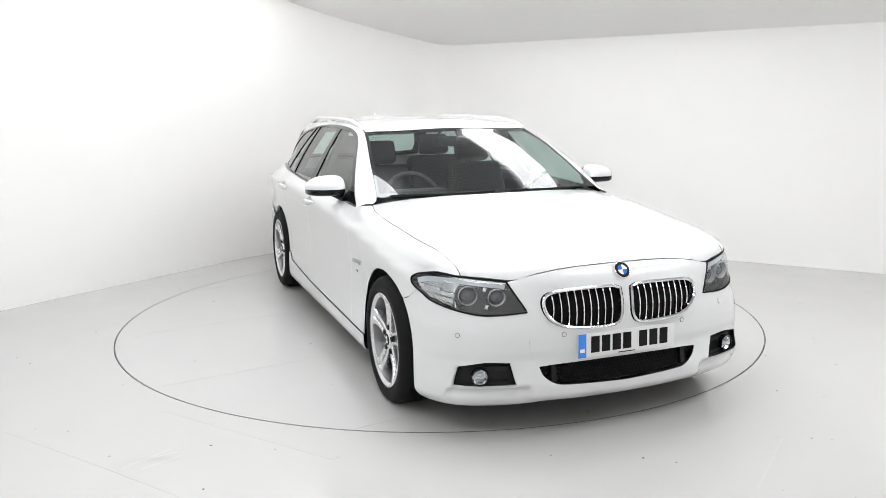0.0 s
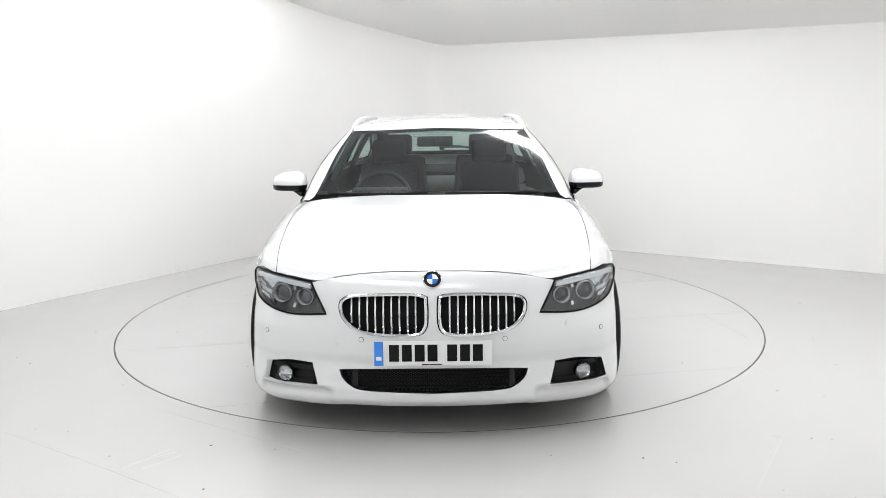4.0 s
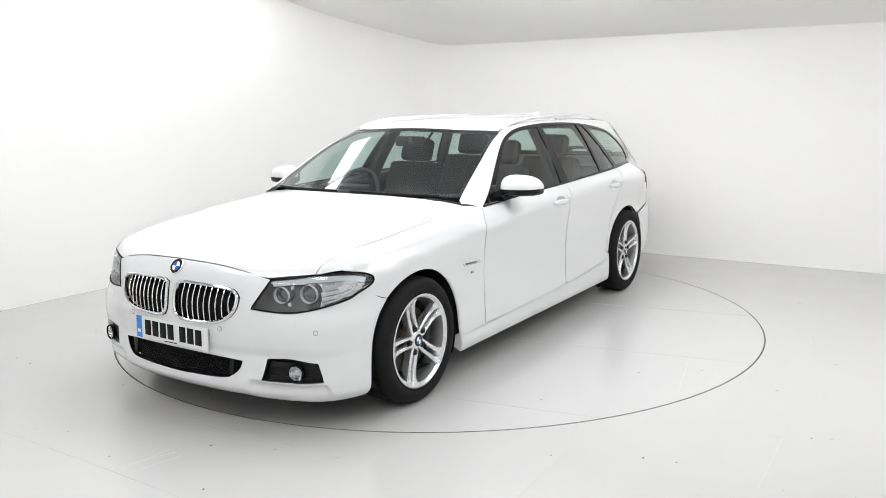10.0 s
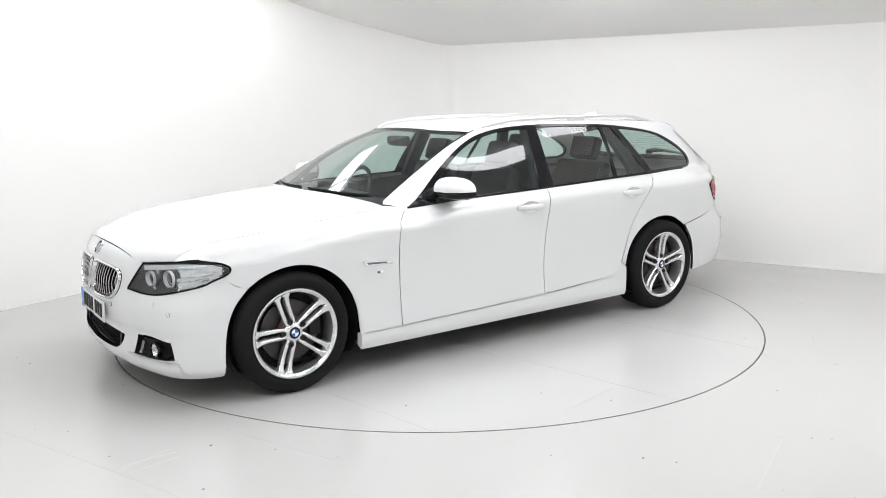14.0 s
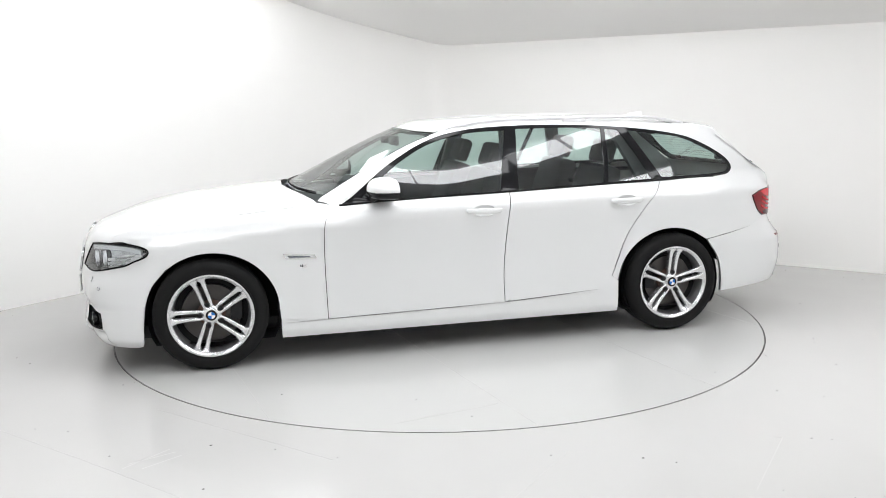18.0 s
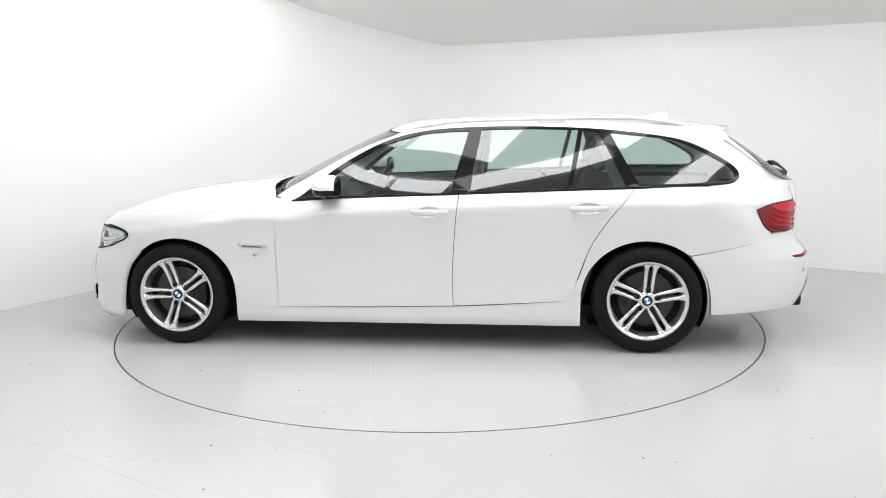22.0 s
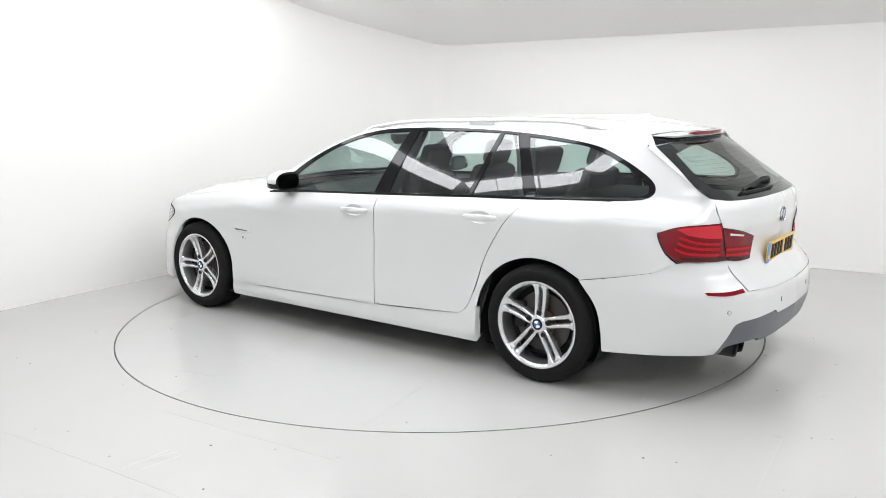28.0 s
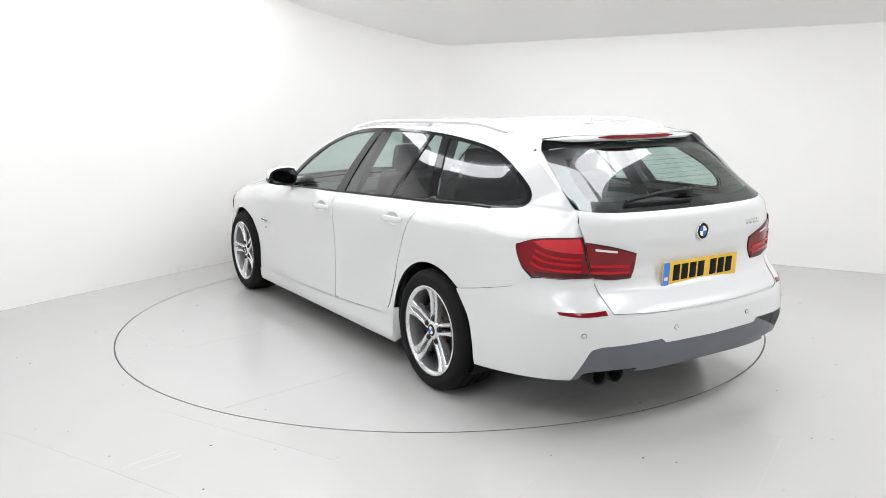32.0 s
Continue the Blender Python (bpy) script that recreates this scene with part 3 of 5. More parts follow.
for _name, sg in SIDES:
    sm = side if sg > 0 else mirrored(side)
    g = .0022
    belt = [(.70, .929), (.32, .953), (-.34, .975), (-1.0, .998), (-1.41, 1.006), (-1.90, 1.012)]
    # doors
    panel("front_door", sm, [loop(gap(FRONT_GAP, -g), [(.805 - g, .256 + g), (-.306 + g, .279 + g)], gap(B_GAP, g)[::-1], [(-.345 + g, .974), (.32, .951), (.715 - g, .925)]), ring2(-.166, .866, .076, 28, .036)], M_PAINT, car)
    panel("rear_door", sm, [loop(gap(B_GAP, -g), [(-.307 - g, .279 + g), (-.965, .318 + g)], gap(REAR_GAP, g)[::-1], [(-1.40 + g, 1.004), (-1.0, .996), (-.345 - g, .974)]), ring2(-1.123, .891, .076, 28, .036)], M_PAINT, car)
    # backing sheet behind the shut lines, dark grey in place of the gaps' shade
    panel("shut_line_backing", sm, [loop([(.97, .175), (.97, .79)], [(.97, .79), (.80, .87)], [(.80, .87), (-.34, .950), (-1.30, .985)], [(-1.30, .985), (-1.19, .80), (-1.09, .56), (-1.055, .38)], [(-1.055, .38), (-1.07, .18)], [(-1.07, .18), (.97, .175)]),
                              ring2(-.166, .866, .086, 28, .046), ring2(-1.123, .891, .086, 28, .046)], M_SHUT, car, h=.04, off=-.0128, depth=0, label="dark grey sheet behind the shut lines, gap shade in its colour")
    # front wing
    a = arch(1.463, .378)
    wing = loop([(.715 + g, .925), (.765 + g, .89), (.806 + g, .825), (.813 + g, .637), (.805 + g, .256)], [(.805 + g, .256), (1.078, .253)],
                [(1.078, .253)] + [q for q in a[::-1] if q[1] > .253 and q[0] < 1.484] + [q for q in a[::-1] if q[0] >= 1.484 and q[1] > .60],
                [(1.72, .60), (1.78, .624), (1.85, .673)], [(1.85, .673), (1.803, .690), (1.792, .709)], [(1.792, .709), (1.799, .725), (1.838, .744), (1.93, .765)],
                [(1.93, .765), (1.6, .80), (1.2, .845), (.92, .88), (.715 + g, .925)])
    panel("front_wing", sm, [wing], M_PAINT, car, h=.03)
    # sill
    panel("side_sill", sm, [loop([(1.078, .250), (.805, .2525), (-.306, .2755), (-.965, .3145)], [(-.965, .3145), (-1.03, .362)], [(-1.03, .362), (-1.085, .368)], [(-1.085, .368), (-1.083, .167)], [(-1.083, .167), (1.078, .165)], [(1.078, .165), (1.078, .250)])],
          M_PAINT, car, off=.006, depth=.05)
    panel("sill_end", sm, [loop([(-.93, .29), (-1.084, .29)], [(-1.084, .29), (-1.084, .46)], [(-1.084, .46), (-1.03, .44)], [(-1.03, .44), (-.93, .29)])], M_PAINT, car, h=.03, off=-.005, depth=0)
    # rear quarter
    ar = arch(-1.470, .385)
    quarter = loop([(-1.40 - g, 1.004), (-1.335 - g, .93), (-1.253 - g, .835), (-1.145 - g, .667), (-1.085, .50), (-1.045, .40)], [(-1.045, .40), (-1.086, .372)],
                   [(-1.086, .372)] + [q for q in ar if q[1] > .38 and q[0] > -1.484] + [q for q in ar if q[0] <= -1.484 and q[1] > .605], [(-1.732, .605), (-1.90, .635), (-2.10, .676)],
                   [(-2.10, .676), (-2.21, .728)], [(-2.21, .728), (-2.163, .768), (-2.132, .82), (-2.112, .872)], [(-2.112, .872), (-2.18, .90), (-2.25, .93), (-2.265, 1.0), (-2.25, 1.05), (-2.12, 1.18), (-1.99, 1.285)], [(-1.99, 1.285), (-1.90, 1.335), (-1.80, 1.36)], [(-1.80, 1.36), (-1.27, 1.375)], [(-1.27, 1.375), (-1.27, 1.343)], DLO_TOP[7:][:7], [(-1.90, 1.012), (-1.41, 1.006)], [(-1.41, 1.006), (-1.40 - g, 1.004)])
    panel("rear_quarter", sm, [quarter], M_PAINT, car, h=.03)
    # black window surround and panes
    panes = [loop([(.47, .955), (-.02, .968), (-.292, .977)], [(-.292, .977), (-.335, 1.15), (-.395, 1.345)], [(-.395, 1.345), (-.12, 1.327), (.125, 1.265), (.32, 1.165), (.46, 1.065), (.575, .966)], [(.575, .966), (.47, .955)]),
             loop([(-.410, .982), (-.995, 1.003)], [(-.995, 1.003), (-1.03, 1.16), (-1.068, 1.346)], [(-1.068, 1.346), (-.80, 1.353), (-.470, 1.352)], [(-.470, 1.352), (-.432, 1.15), (-.410, .982)]),
             loop([(-1.022, 1.005), (-1.352, 1.013)], [(-1.352, 1.013), (-1.262, 1.20), (-1.190, 1.335)], [(-1.190, 1.335), (-1.096, 1.343)], [(-1.096, 1.343), (-1.06, 1.16), (-1.022, 1.005)]),
             loop([(-1.425, 1.020), (-1.88, 1.027)], [(-1.88, 1.027), (-1.982, 1.038), (-2.006, 1.072), (-1.962, 1.127), (-1.81, 1.211), (-1.625, 1.281), (-1.262, 1.328)], [(-1.262, 1.328), (-1.30, 1.25), (-1.425, 1.020)])]
    names = ("front_door_glass", "rear_door_glass", "fixed_door_glass", "quarter_glass")
    panel("window_surround", sm, [DLO, *panes], M_BLACK, car, h=.03, off=.002, depth=.008, label="gloss black window frame")
    for nm, L in zip(names, panes):
        ob = panel(nm, sm, [L], M_GLASS, car, h=.04, off=-.004, depth=0, label="lightly tinted side window")
        ob.visible_shadow = False

# roof, bonnet, screens
RE = [(.06, .585), (-.2, .575), (-.6, .575), (-1.2, .565), (-1.7, .545), (-1.94, .53)]
FLY = [(x, -y) for x, y in RE]
panel("roof_panel", roof, [loop([(x, y) for x, y in RE], [(-1.94, .53), (-2.0, .25), (-2.015, 0), (-2.0, -.25), (-1.94, -.53)], FLY[::-1], [(.06, -.585), (.15, -.35), (.185, 0), (.15, .35), (.06, .585)])], M_PAINT, car, h=.05)
SCR = loop([(.785, .735), (.42, .665), (.08, .597)], [(.08, .597), (.165, .35), (.195, 0), (.165, -.35), (.08, -.597)], [(.08, -.597), (.42, -.665), (.785, -.735)], [(.785, -.735), (.91, -.4), (.955, 0), (.91, .4), (.785, .735)])
ob = panel("windscreen", roof, [SCR], M_SCREEN, car, h=.06, depth=0, label="tinted laminated windscreen")
ob.visible_shadow = False
HE = [(NOSE - float(nose_back(y)) - float(nose_off(z)) - .0005, y) for y, z in ((0, .786), (.25, .780), (.42, .760), (.53, .736), (.66, .748), (.725, .754))]
HS = [HE[-1], (1.83, .750), (1.6, .776), (1.4, .793), (1.2, .804), (1.05, .804), (.95, .797), (.835, .778)]
bonnet = loop(HE, HS, [(.835, .778), (.952, .4), (.995, 0), (.952, -.4), (.835, -.778)], [(x, -y) for x, y in HS][::-1], [(x, -y) for x, y in HE][::-1])
panel("bonnet", hood, [bonnet], M_PAINT, car, h=.05)


def strip(name, A, B, bulge, material, n=40, k=6, parent=None, label=""):
    """A sheet between two curves, bowed out between them."""
    A, B = cr(A, 10), cr(B, 10)

    def even(C):
        L = np.concatenate([[0], np.cumsum(np.linalg.norm(np.diff(C, axis=0), axis=1))])
        t = np.linspace(0, L[-1], n)
        return np.stack([np.interp(t, L, C[:, i]) for i in range(3)], 1)
    A, B = even(A), even(B)
    verts, faces = [], []
    for i in range(n):
        mid = (A[i] + B[i]) / 2
        out = np.array([0, math.copysign(.75, mid[1]), .65])
        for j in range(k + 1):
            t = j / k
            verts.append(A[i] * (1 - t) + B[i] * t + out * bulge * 4 * t * (1 - t))
    for i in range(n - 1):
        for j in range(k):
            a = i * (k + 1) + j
            faces.append((a, a + 1, a + k + 2, a + k + 1))
    return mesh_object(name, verts, faces, material, parent, label)


def fillet(name, fa, pa, fb, pb, material, parent, n=48, k=8, full=1.0):
    """A sheet between two curves on two surfaces that leaves both of them without a kink."""
    def walk_along(f, pts):
        C = cr(pts, 10)
        P = f(C[:, 0], C[:, 1])
        L = np.concatenate([[0], np.cumsum(np.linalg.norm(np.diff(P, axis=0), axis=1))])
        t = np.linspace(0, L[-1], n)
        a, b = np.interp(t, L, C[:, 0]), np.interp(t, L, C[:, 1])
        nn, PP = surf_normal(f, a, b)
        return PP, nn
    A, na = walk_along(fa, pa)
    B, nb = walk_along(fb, pb)
    verts, norms, faces = [], [], []
    for i in range(n):
        d = B[i] - A[i]
        m = na[i] + nb[i]
        m /= np.linalg.norm(m) + 1e-9
        s1 = -d.dot(na[i]) / 2 / max(m.dot(na[i]), .3)
        s2 = d.dot(nb[i]) / 2 / max(m.dot(nb[i]), .3)
        lift = min(max((s1 + s2) / 2, -.004), .45 * np.linalg.norm(d)) * full
        C = (A[i] + B[i]) / 2 + m * lift
        for j in range(k + 1):
            t = j / k
            verts.append(A[i] * (1 - t) ** 2 + C * 2 * t * (1 - t) + B[i] * t * t)
            q = na[i] * (1 - t) + nb[i] * t
            norms.append(q / (np.linalg.norm(q) + 1e-9))
    for i in range(n - 1):
        for j in range(k):
            a = i * (k + 1) + j
            f = (a, a + 1, a + k + 2, a + k + 1)
            c = np.cross(verts[f[1]] - verts[f[0]], verts[f[3]] - verts[f[0]])
            faces.append(f if c.dot(norms[a]) >= 0 else f[::-1])
    return mesh_object(name, verts, faces, material, parent, normals=norms)


for _name, sg in SIDES:
    sm = side if sg > 0 else mirrored(side)
    rf, hd = (roof, hood) if sg > 0 else (mirrored(roof), mirrored(hood))
    low = [(.735, .915)] + DLO_TOP[:8] + [(-1.64, 1.325), (-1.80, 1.355)]
    E = [(.83, .775), (.785, .739), (.42, .669), (.08, .600), *RE[1:5], (-1.80, .525)]
    fillet("roof_side_frame", sm, low, rf, E, M_PAINT, car, n=64)
    # top of the wing between bonnet and side
    low = [(1.93, .765), (1.6, .80), (1.2, .845), (.92, .88), (.716, .925)]
    fillet("wing_top", sm, low, hd, [(x, y + .0035) for x, y in HS], M_PAINT, car, n=64)

# nose
GR = [loop([(sgn * .045, .672), (sgn * .10, .684), (sgn * .30, .679), (sgn * .375, .662), (sgn * .390, .622), (sgn * .366, .570), (sgn * .30, .532), (sgn * .17, .521), (sgn * .080, .525), (sgn * .047, .555), (sgn * .042, .62), (sgn * .045, .672)]) for sgn in (1, -1)]
GRS = [np.array([(fs(y, z), z) for y, z in L]) for L in GR]
INTAKE = loop([(-.425, .345), (-.30, .352), (0, .356), (.30, .352), (.425, .345)], [(.425, .345), (.405, .30), (.35, .262), (.28, .252)], [(.28, .252), (0, .243), (-.28, .252)], [(-.28, .252), (-.35, .262), (-.405, .30), (-.425, .345)])
FOG = [loop([(sgn * .55, .367), (sgn * .66, .372), (sgn * .775, .353)], [(sgn * .775, .353), (sgn * .800, .264)], [(sgn * .800, .264), (sgn * .66, .2625), (sgn * .525, .263)], [(sgn * .525, .263), (sgn * .55, .367)]) for sgn in (1, -1)]


def grown(L, k):
    c = L.mean(0)
    return c + (L - c) * k


def fmapped(L):
    return np.array([(fs(y, z), z) for y, z in L])


half = [(fs(y, z), z) for y, z in ((0, .783), (.25, .777), (.42, .757), (.545, .728))]
lampi = [(fs(.545, .728), .728), (fs(.51, .66), .66), (fs(.473, .593), .593)]
lampb = [(fs(.473, .593), .593), (fs(.60, .581), .581), (fs(.70, .585), .585), (fx(1.95, .625), .625), (fx(1.85, .669), .669)]
archl = [(fx(1.85, .669), .669), (fx(1.78, .620), .620), (fx(1.72, .597), .597)]
archd = [(fx(x, z), z) for x, z in cr([(1.72, .597), (1.788, .52), (1.832, .42), (1.852, .30), (1.860, .165)], 6)]
foot = [(fx(1.860, .165), .165), (fs(.86, .158), .158), (fs(.70, .156), .156), (fs(.559, .153), .153), (fs(.45, .163), .163), (fs(.393, .174), .174), (fs(.2, .170), .170), (fs(0, .168), .168)]


def flip(L):
    return [(-a, b) for a, b in L][::-1]


BUMPER = loop(half, lampi, lampb, archl, archd, foot, flip(foot), flip(archd), flip(archl), flip(lampb), flip(lampi), flip(half))
panel("front_bumper", front, [BUMPER, *[grown(L, 1.14) for L in GRS], fmapped(INTAKE), *map(fmapped, FOG)], M_PAINT, car, h=.014, depth=.03)
# near-black sheets behind grille and intake stand in for recess shade
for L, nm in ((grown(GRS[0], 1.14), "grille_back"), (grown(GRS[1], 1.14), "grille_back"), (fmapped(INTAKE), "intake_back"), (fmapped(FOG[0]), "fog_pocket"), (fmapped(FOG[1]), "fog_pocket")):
    panel(nm, front, [L], M_PIT if nm != "fog_pocket" else M_MATT, car, h=.04, depth=.0, off=-.045 if nm != "grille_back" else -.03, label="matt black recess sheet, plastic and deep shade in one colour")

# headlight outline along the nose
LAMP = loop([(fs(.549, .729), .729), (fs(.66, .742), .742), (fs(.765, .752), .752), (fx(1.90, .750), .750), (fx(1.84, .740), .740), (fx(1.803, .722), .722), (fx(1.797, .708), .708)],
            [(fx(1.797, .708), .708), (fx(1.806, .692), .692), (fx(1.835, .675), .675), (fx(1.88, .657), .657), (fx(1.95, .628), .628), (fs(.70, .590), .590), (fs(.60, .585), .585), (fs(.477, .597), .597)],
            [(fs(.477, .597), .597), (fs(.512, .66), .66), (fs(.549, .729), .729)])
for _name, sg in SIDES:
    fm = front if sg > 0 else mirrored(front)
    ob = panel("headlight_lens", fm, [LAMP], M_LENS, car, h=.03, depth=0, label="clear headlight cover")
    ob.visible_shadow = False
    panel("headlight_bowl", fm, [LAMP], M_LAMPIN, car, h=.03, depth=-.05, off=-.052, label="dark grey headlight housing")

# tail
RW = loop([(rs(.625, 1.035), 1.035), (rs(.62, 1.12), 1.12), (rs(.60, 1.28), 1.28)], [(rs(.60, 1.28), 1.28), (rs(.3, 1.31), 1.31), (0, 1.315), (rs(-.3, 1.31), 1.31), (rs(-.6, 1.28), 1.28)],
          [(rs(-.6, 1.28), 1.28), (rs(-.62, 1.12), 1.12), (rs(-.625, 1.035), 1.035)], [(rs(-.625, 1.035), 1.035), (rs(-.5, 1.022), 1.022), (0, 1.02), (rs(.5, 1.022), 1.022), (rs(.625, 1.035), 1.035)])
ob = panel("rear_window", rear, [RW], M_GLASS, car, h=.05, depth=0, label="tinted heated rear window")
ob.visible_shadow = False
tg = [(rs(.64, 1.035), 1.035), (rs(.655, .98), .98), (rs(.645, .917), .917), (rs(.62, .80), .80), (rs(.598, .70), .70), (rs(.57, .582), .582)]
TG = loop(tg, [(rs(.57, .582), .582), (rs(.3, .570), .570), (0, .567), (rs(-.3, .570), .570), (rs(-.57, .582), .582)], flip(tg), [(rs(-.64, 1.035), 1.035), (rs(-.5, 1.021), 1.021), (0, 1.019), (rs(.5, 1.021), 1.021), (rs(.64, 1.035), 1.035)])
panel("tailgate", rear, [TG], M_PAINT, car, h=.035)
bt = [(0, .563), (rs(.3, .566), .566), (rs(.572, .578), .578), (rs(.601, .69), .69), (rs(.607, .730), .730), (rs(.72, .728), .728), (rx(-2.21, .7265), .7265), (rx(-2.10, .6745), .6745)]
ba = [(rx(-2.10, .6745), .6745), (rx(-1.90, .6335), .6335), (rx(-1.732, .6035), .6035)]
bd = [(rx(x, z), z) for x, z in cr([(-1.732, .6035), (-1.822, .48), (-1.854, .36), (-1.862, .24)], 6)]
bf = [(rx(-1.862, .24), .24), (rx(-2.2, .262), .262), (rs(.725, .272), .272)]
bu = [(rs(.725, .272), .272), (rs(.70, .36), .36), (rs(.675, .42), .42), (rs(.63, .437), .437)]
bv = [(rs(.63, .437), .437), (rs(.335, .447), .447)]
bw = [(rs(.335, .447), .447), (rs(.31, .427), .427)]
bx = [(rs(.31, .427), .427), (0, .425)]
RB = loop(bt, ba, bd, bf, bu, bv, bw, bx, flip(bx), flip(bw), flip(bv), flip(bu), flip(bf), flip(bd), flip(ba), flip(bt))
panel("tail_shell", rear, [loop([(rs(.70, .45), .45), (rs(.70, .72), .72)], [(rs(.70, .72), .72), (rs(.665, .98), .98)], [(rs(.665, .98), .98), (rs(-.665, .98), .98)], [(rs(-.665, .98), .98), (rs(-.70, .72), .72)], [(rs(-.70, .72), .72), (rs(-.70, .45), .45)], [(rs(-.70, .45), .45), (rs(.70, .45), .45)])], M_PAINT, car, h=.03, off=-.005, depth=0)
panel("rear_bumper", rear, [RB], M_PAINT, car, h=.03, depth=.02)
lo = [(rs(.725, .270), .270), (rs(.70, .276), .276), (rs(.67, .312), .312), (rs(.46, .318), .318), (rs(.43, .298), .298), (0, .303)]
DF = loop(lo, flip(lo), flip(bu), flip(bv), flip(bw), flip(bx), bx[::-1], bw[::-1], bv[::-1], bu[::-1])
panel("diffuser", rear, [DF], M_GREY, car, h=.035, off=-.004, depth=.03, label="slate grey bumper insert")
TL1 = loop([(rx(-2.118, .872), .872), (rx(-2.22, .905), .905), (rs(.65, .918), .918)], [(rs(.65, .918), .918), (rs(.635, .82), .82), (rs(.605, .734), .734)], [(rs(.605, .734), .734), (rs(.70, .735), .735), (rx(-2.215, .740), .740)], [(rx(-2.215, .740), .740), (rx(-2.167, .772), .772), (rx(-2.137, .823), .823), (rx(-2.118, .872), .872)])
TL2 = loop([(rs(.64, .895), .895), (rs(.52, .868), .868), (rs(.40, .832), .832)], [(rs(.40, .832), .832), (rs(.405, .77), .77), (rs(.425, .722), .722)], [(rs(.425, .722), .722), (rs(.52, .722), .722), (rs(.597, .732), .732)], [(rs(.597, .732), .732), (rs(.625, .82), .82), (rs(.64, .895), .895)])
for _name, sg in SIDES:
    rm = rear if sg > 0 else mirrored(rear)
    panel("lamp_seat", rm, [grown(TL1, 1.07)], M_PAINT, car, h=.03, off=-.002, depth=0)
    panel("outer_tail_light", rm, [TL1], M_RED, car, h=.02, off=.006, depth=.03, label="glossy red tail light")
    panel("inner_tail_light", rm, [TL2], M_RED, car, h=.02, off=.006, depth=.02, label="glossy red tail light")


# ---- nose details ----
def badge(fmap, a, b, r, off=.004):
    """A round badge of blue and white quarters in a black ring with a silver rim."""
    m = seat_on(fmap, a, b, off)
    bm = lathe([(0, .002), (r * .93, .002), (r, -.001), (r * .98, -.006)], 32, "z")
    bm.transform(m)
    root = part("badge", bm, M_INK, car, "round blue and white badge")
    bm = lathe([(r * .90, .0022), (r * .94, .0045), (r * 1.0, .003), (r * 1.02, -.004)], 32, "z")
    bm.transform(m)
    part("badge_rim", bm, M_CHROME, root)
    for k in range(4):
        v = [m @ Vector((0, 0, .0032))] + [m @ Vector((r * .6 * math.cos(radians(90 * k + 10 * i)), r * .6 * math.sin(radians(90 * k + 10 * i)), .0032)) for i in range(10)]
        mesh_object("badge_quarter", v, [(0, i, i + 1) for i in range(1, 10)], M_BBLUE if k % 2 else M_BWHITE, root, flat=True)
    return root


badge(front, 0, .752, .041)
for sgn, L in zip((1, -1), GRS):
    L_ = grown(L, 1.08)
    loop3 = on(front, L_[:, 0], L_[:, 1], .008)[::2]
    bm = sweep(loop3, [(-.009, -.010), (-.006, .003), (.001, .006), (.007, .0), (.010, -.018)], up=(1, 0, .25), closed=True)
    # thin black ring in place of the shadow gap round the chrome
    L_ = grown(L, 1.135)
    part("grille_gap_shade", sweep(on(front, L_[:, 0], L_[:, 1], .002)[::2], [(-.003, -.006), (.003, -.006), (.003, .001), (-.003, .001)], up=(1, 0, .25), closed=True), M_INK, car)
    fr = part("grille_frame", bm, M_CHROME, car, "chrome kidney grille surround")
    ys = np.linspace(.075, .362, 9)
    for y in ys:
        zz = np.linspace(.50, .70, 81)
        ok = inside(np.stack([np.full(81, sgn * y), zz], 1), [GR[(1 - sgn) // 2]])
        if not ok.any():
            continue
        z0, z1 = zz[ok][0] - .002, zz[ok][-1] + .002
        zs = np.linspace(z0, z1, 7)
        path = on(front, [fs(sgn * y, z) for z in zs], zs, -.010)
        path[:, 0] += .010 * np.sin(np.linspace(0, math.pi, 7))
        bm = sweep(path, [(-.0032, -.014), (.0032, -.014), (.0036, .002), (.0, .005), (-.0036, .002)], up=(1, 0, 0))
        part("grille_bar", bm, M_CHROME, fr)

# lower intake: dark honeycomb
bm = bmesh.new()
for i, z in enumerate(np.arange(.258, .352, .0155)):
    for k in range(-21, 22):
        y = k * .019 + (i % 2) * .0095
        if not inside(np.array([[y, z]]), [INTAKE])[0]:
            continue
        c = on(front, [fs(y, z)], [z], -.028)[0]
        h = [(c[0], c[1] + .0095 * math.cos(a), c[2] + .0085 * math.sin(a)) for a in np.radians(np.arange(30, 390, 60))]
        q = [(c[0], c[1] + .0075 * math.cos(a), c[2] + .0065 * math.sin(a)) for a in np.radians(np.arange(30, 390, 60))]
        va, vb = [bm.verts.new(p_) for p_ in h], [bm.verts.new(p_) for p_ in q]
        vc = [bm.verts.new((p_[0] - .012, p_[1], p_[2])) for p_ in q]
        for j in range(6):
            bm.faces.new((va[j], va[(j + 1) % 6], vb[(j + 1) % 6], vb[j]))
            bm.faces.new((vb[j], vb[(j + 1) % 6], vc[(j + 1) % 6], vc[j]))
tagged(part("intake_mesh", bm, M_MATT, car, "black honeycomb intake mesh"), kind="stuff")
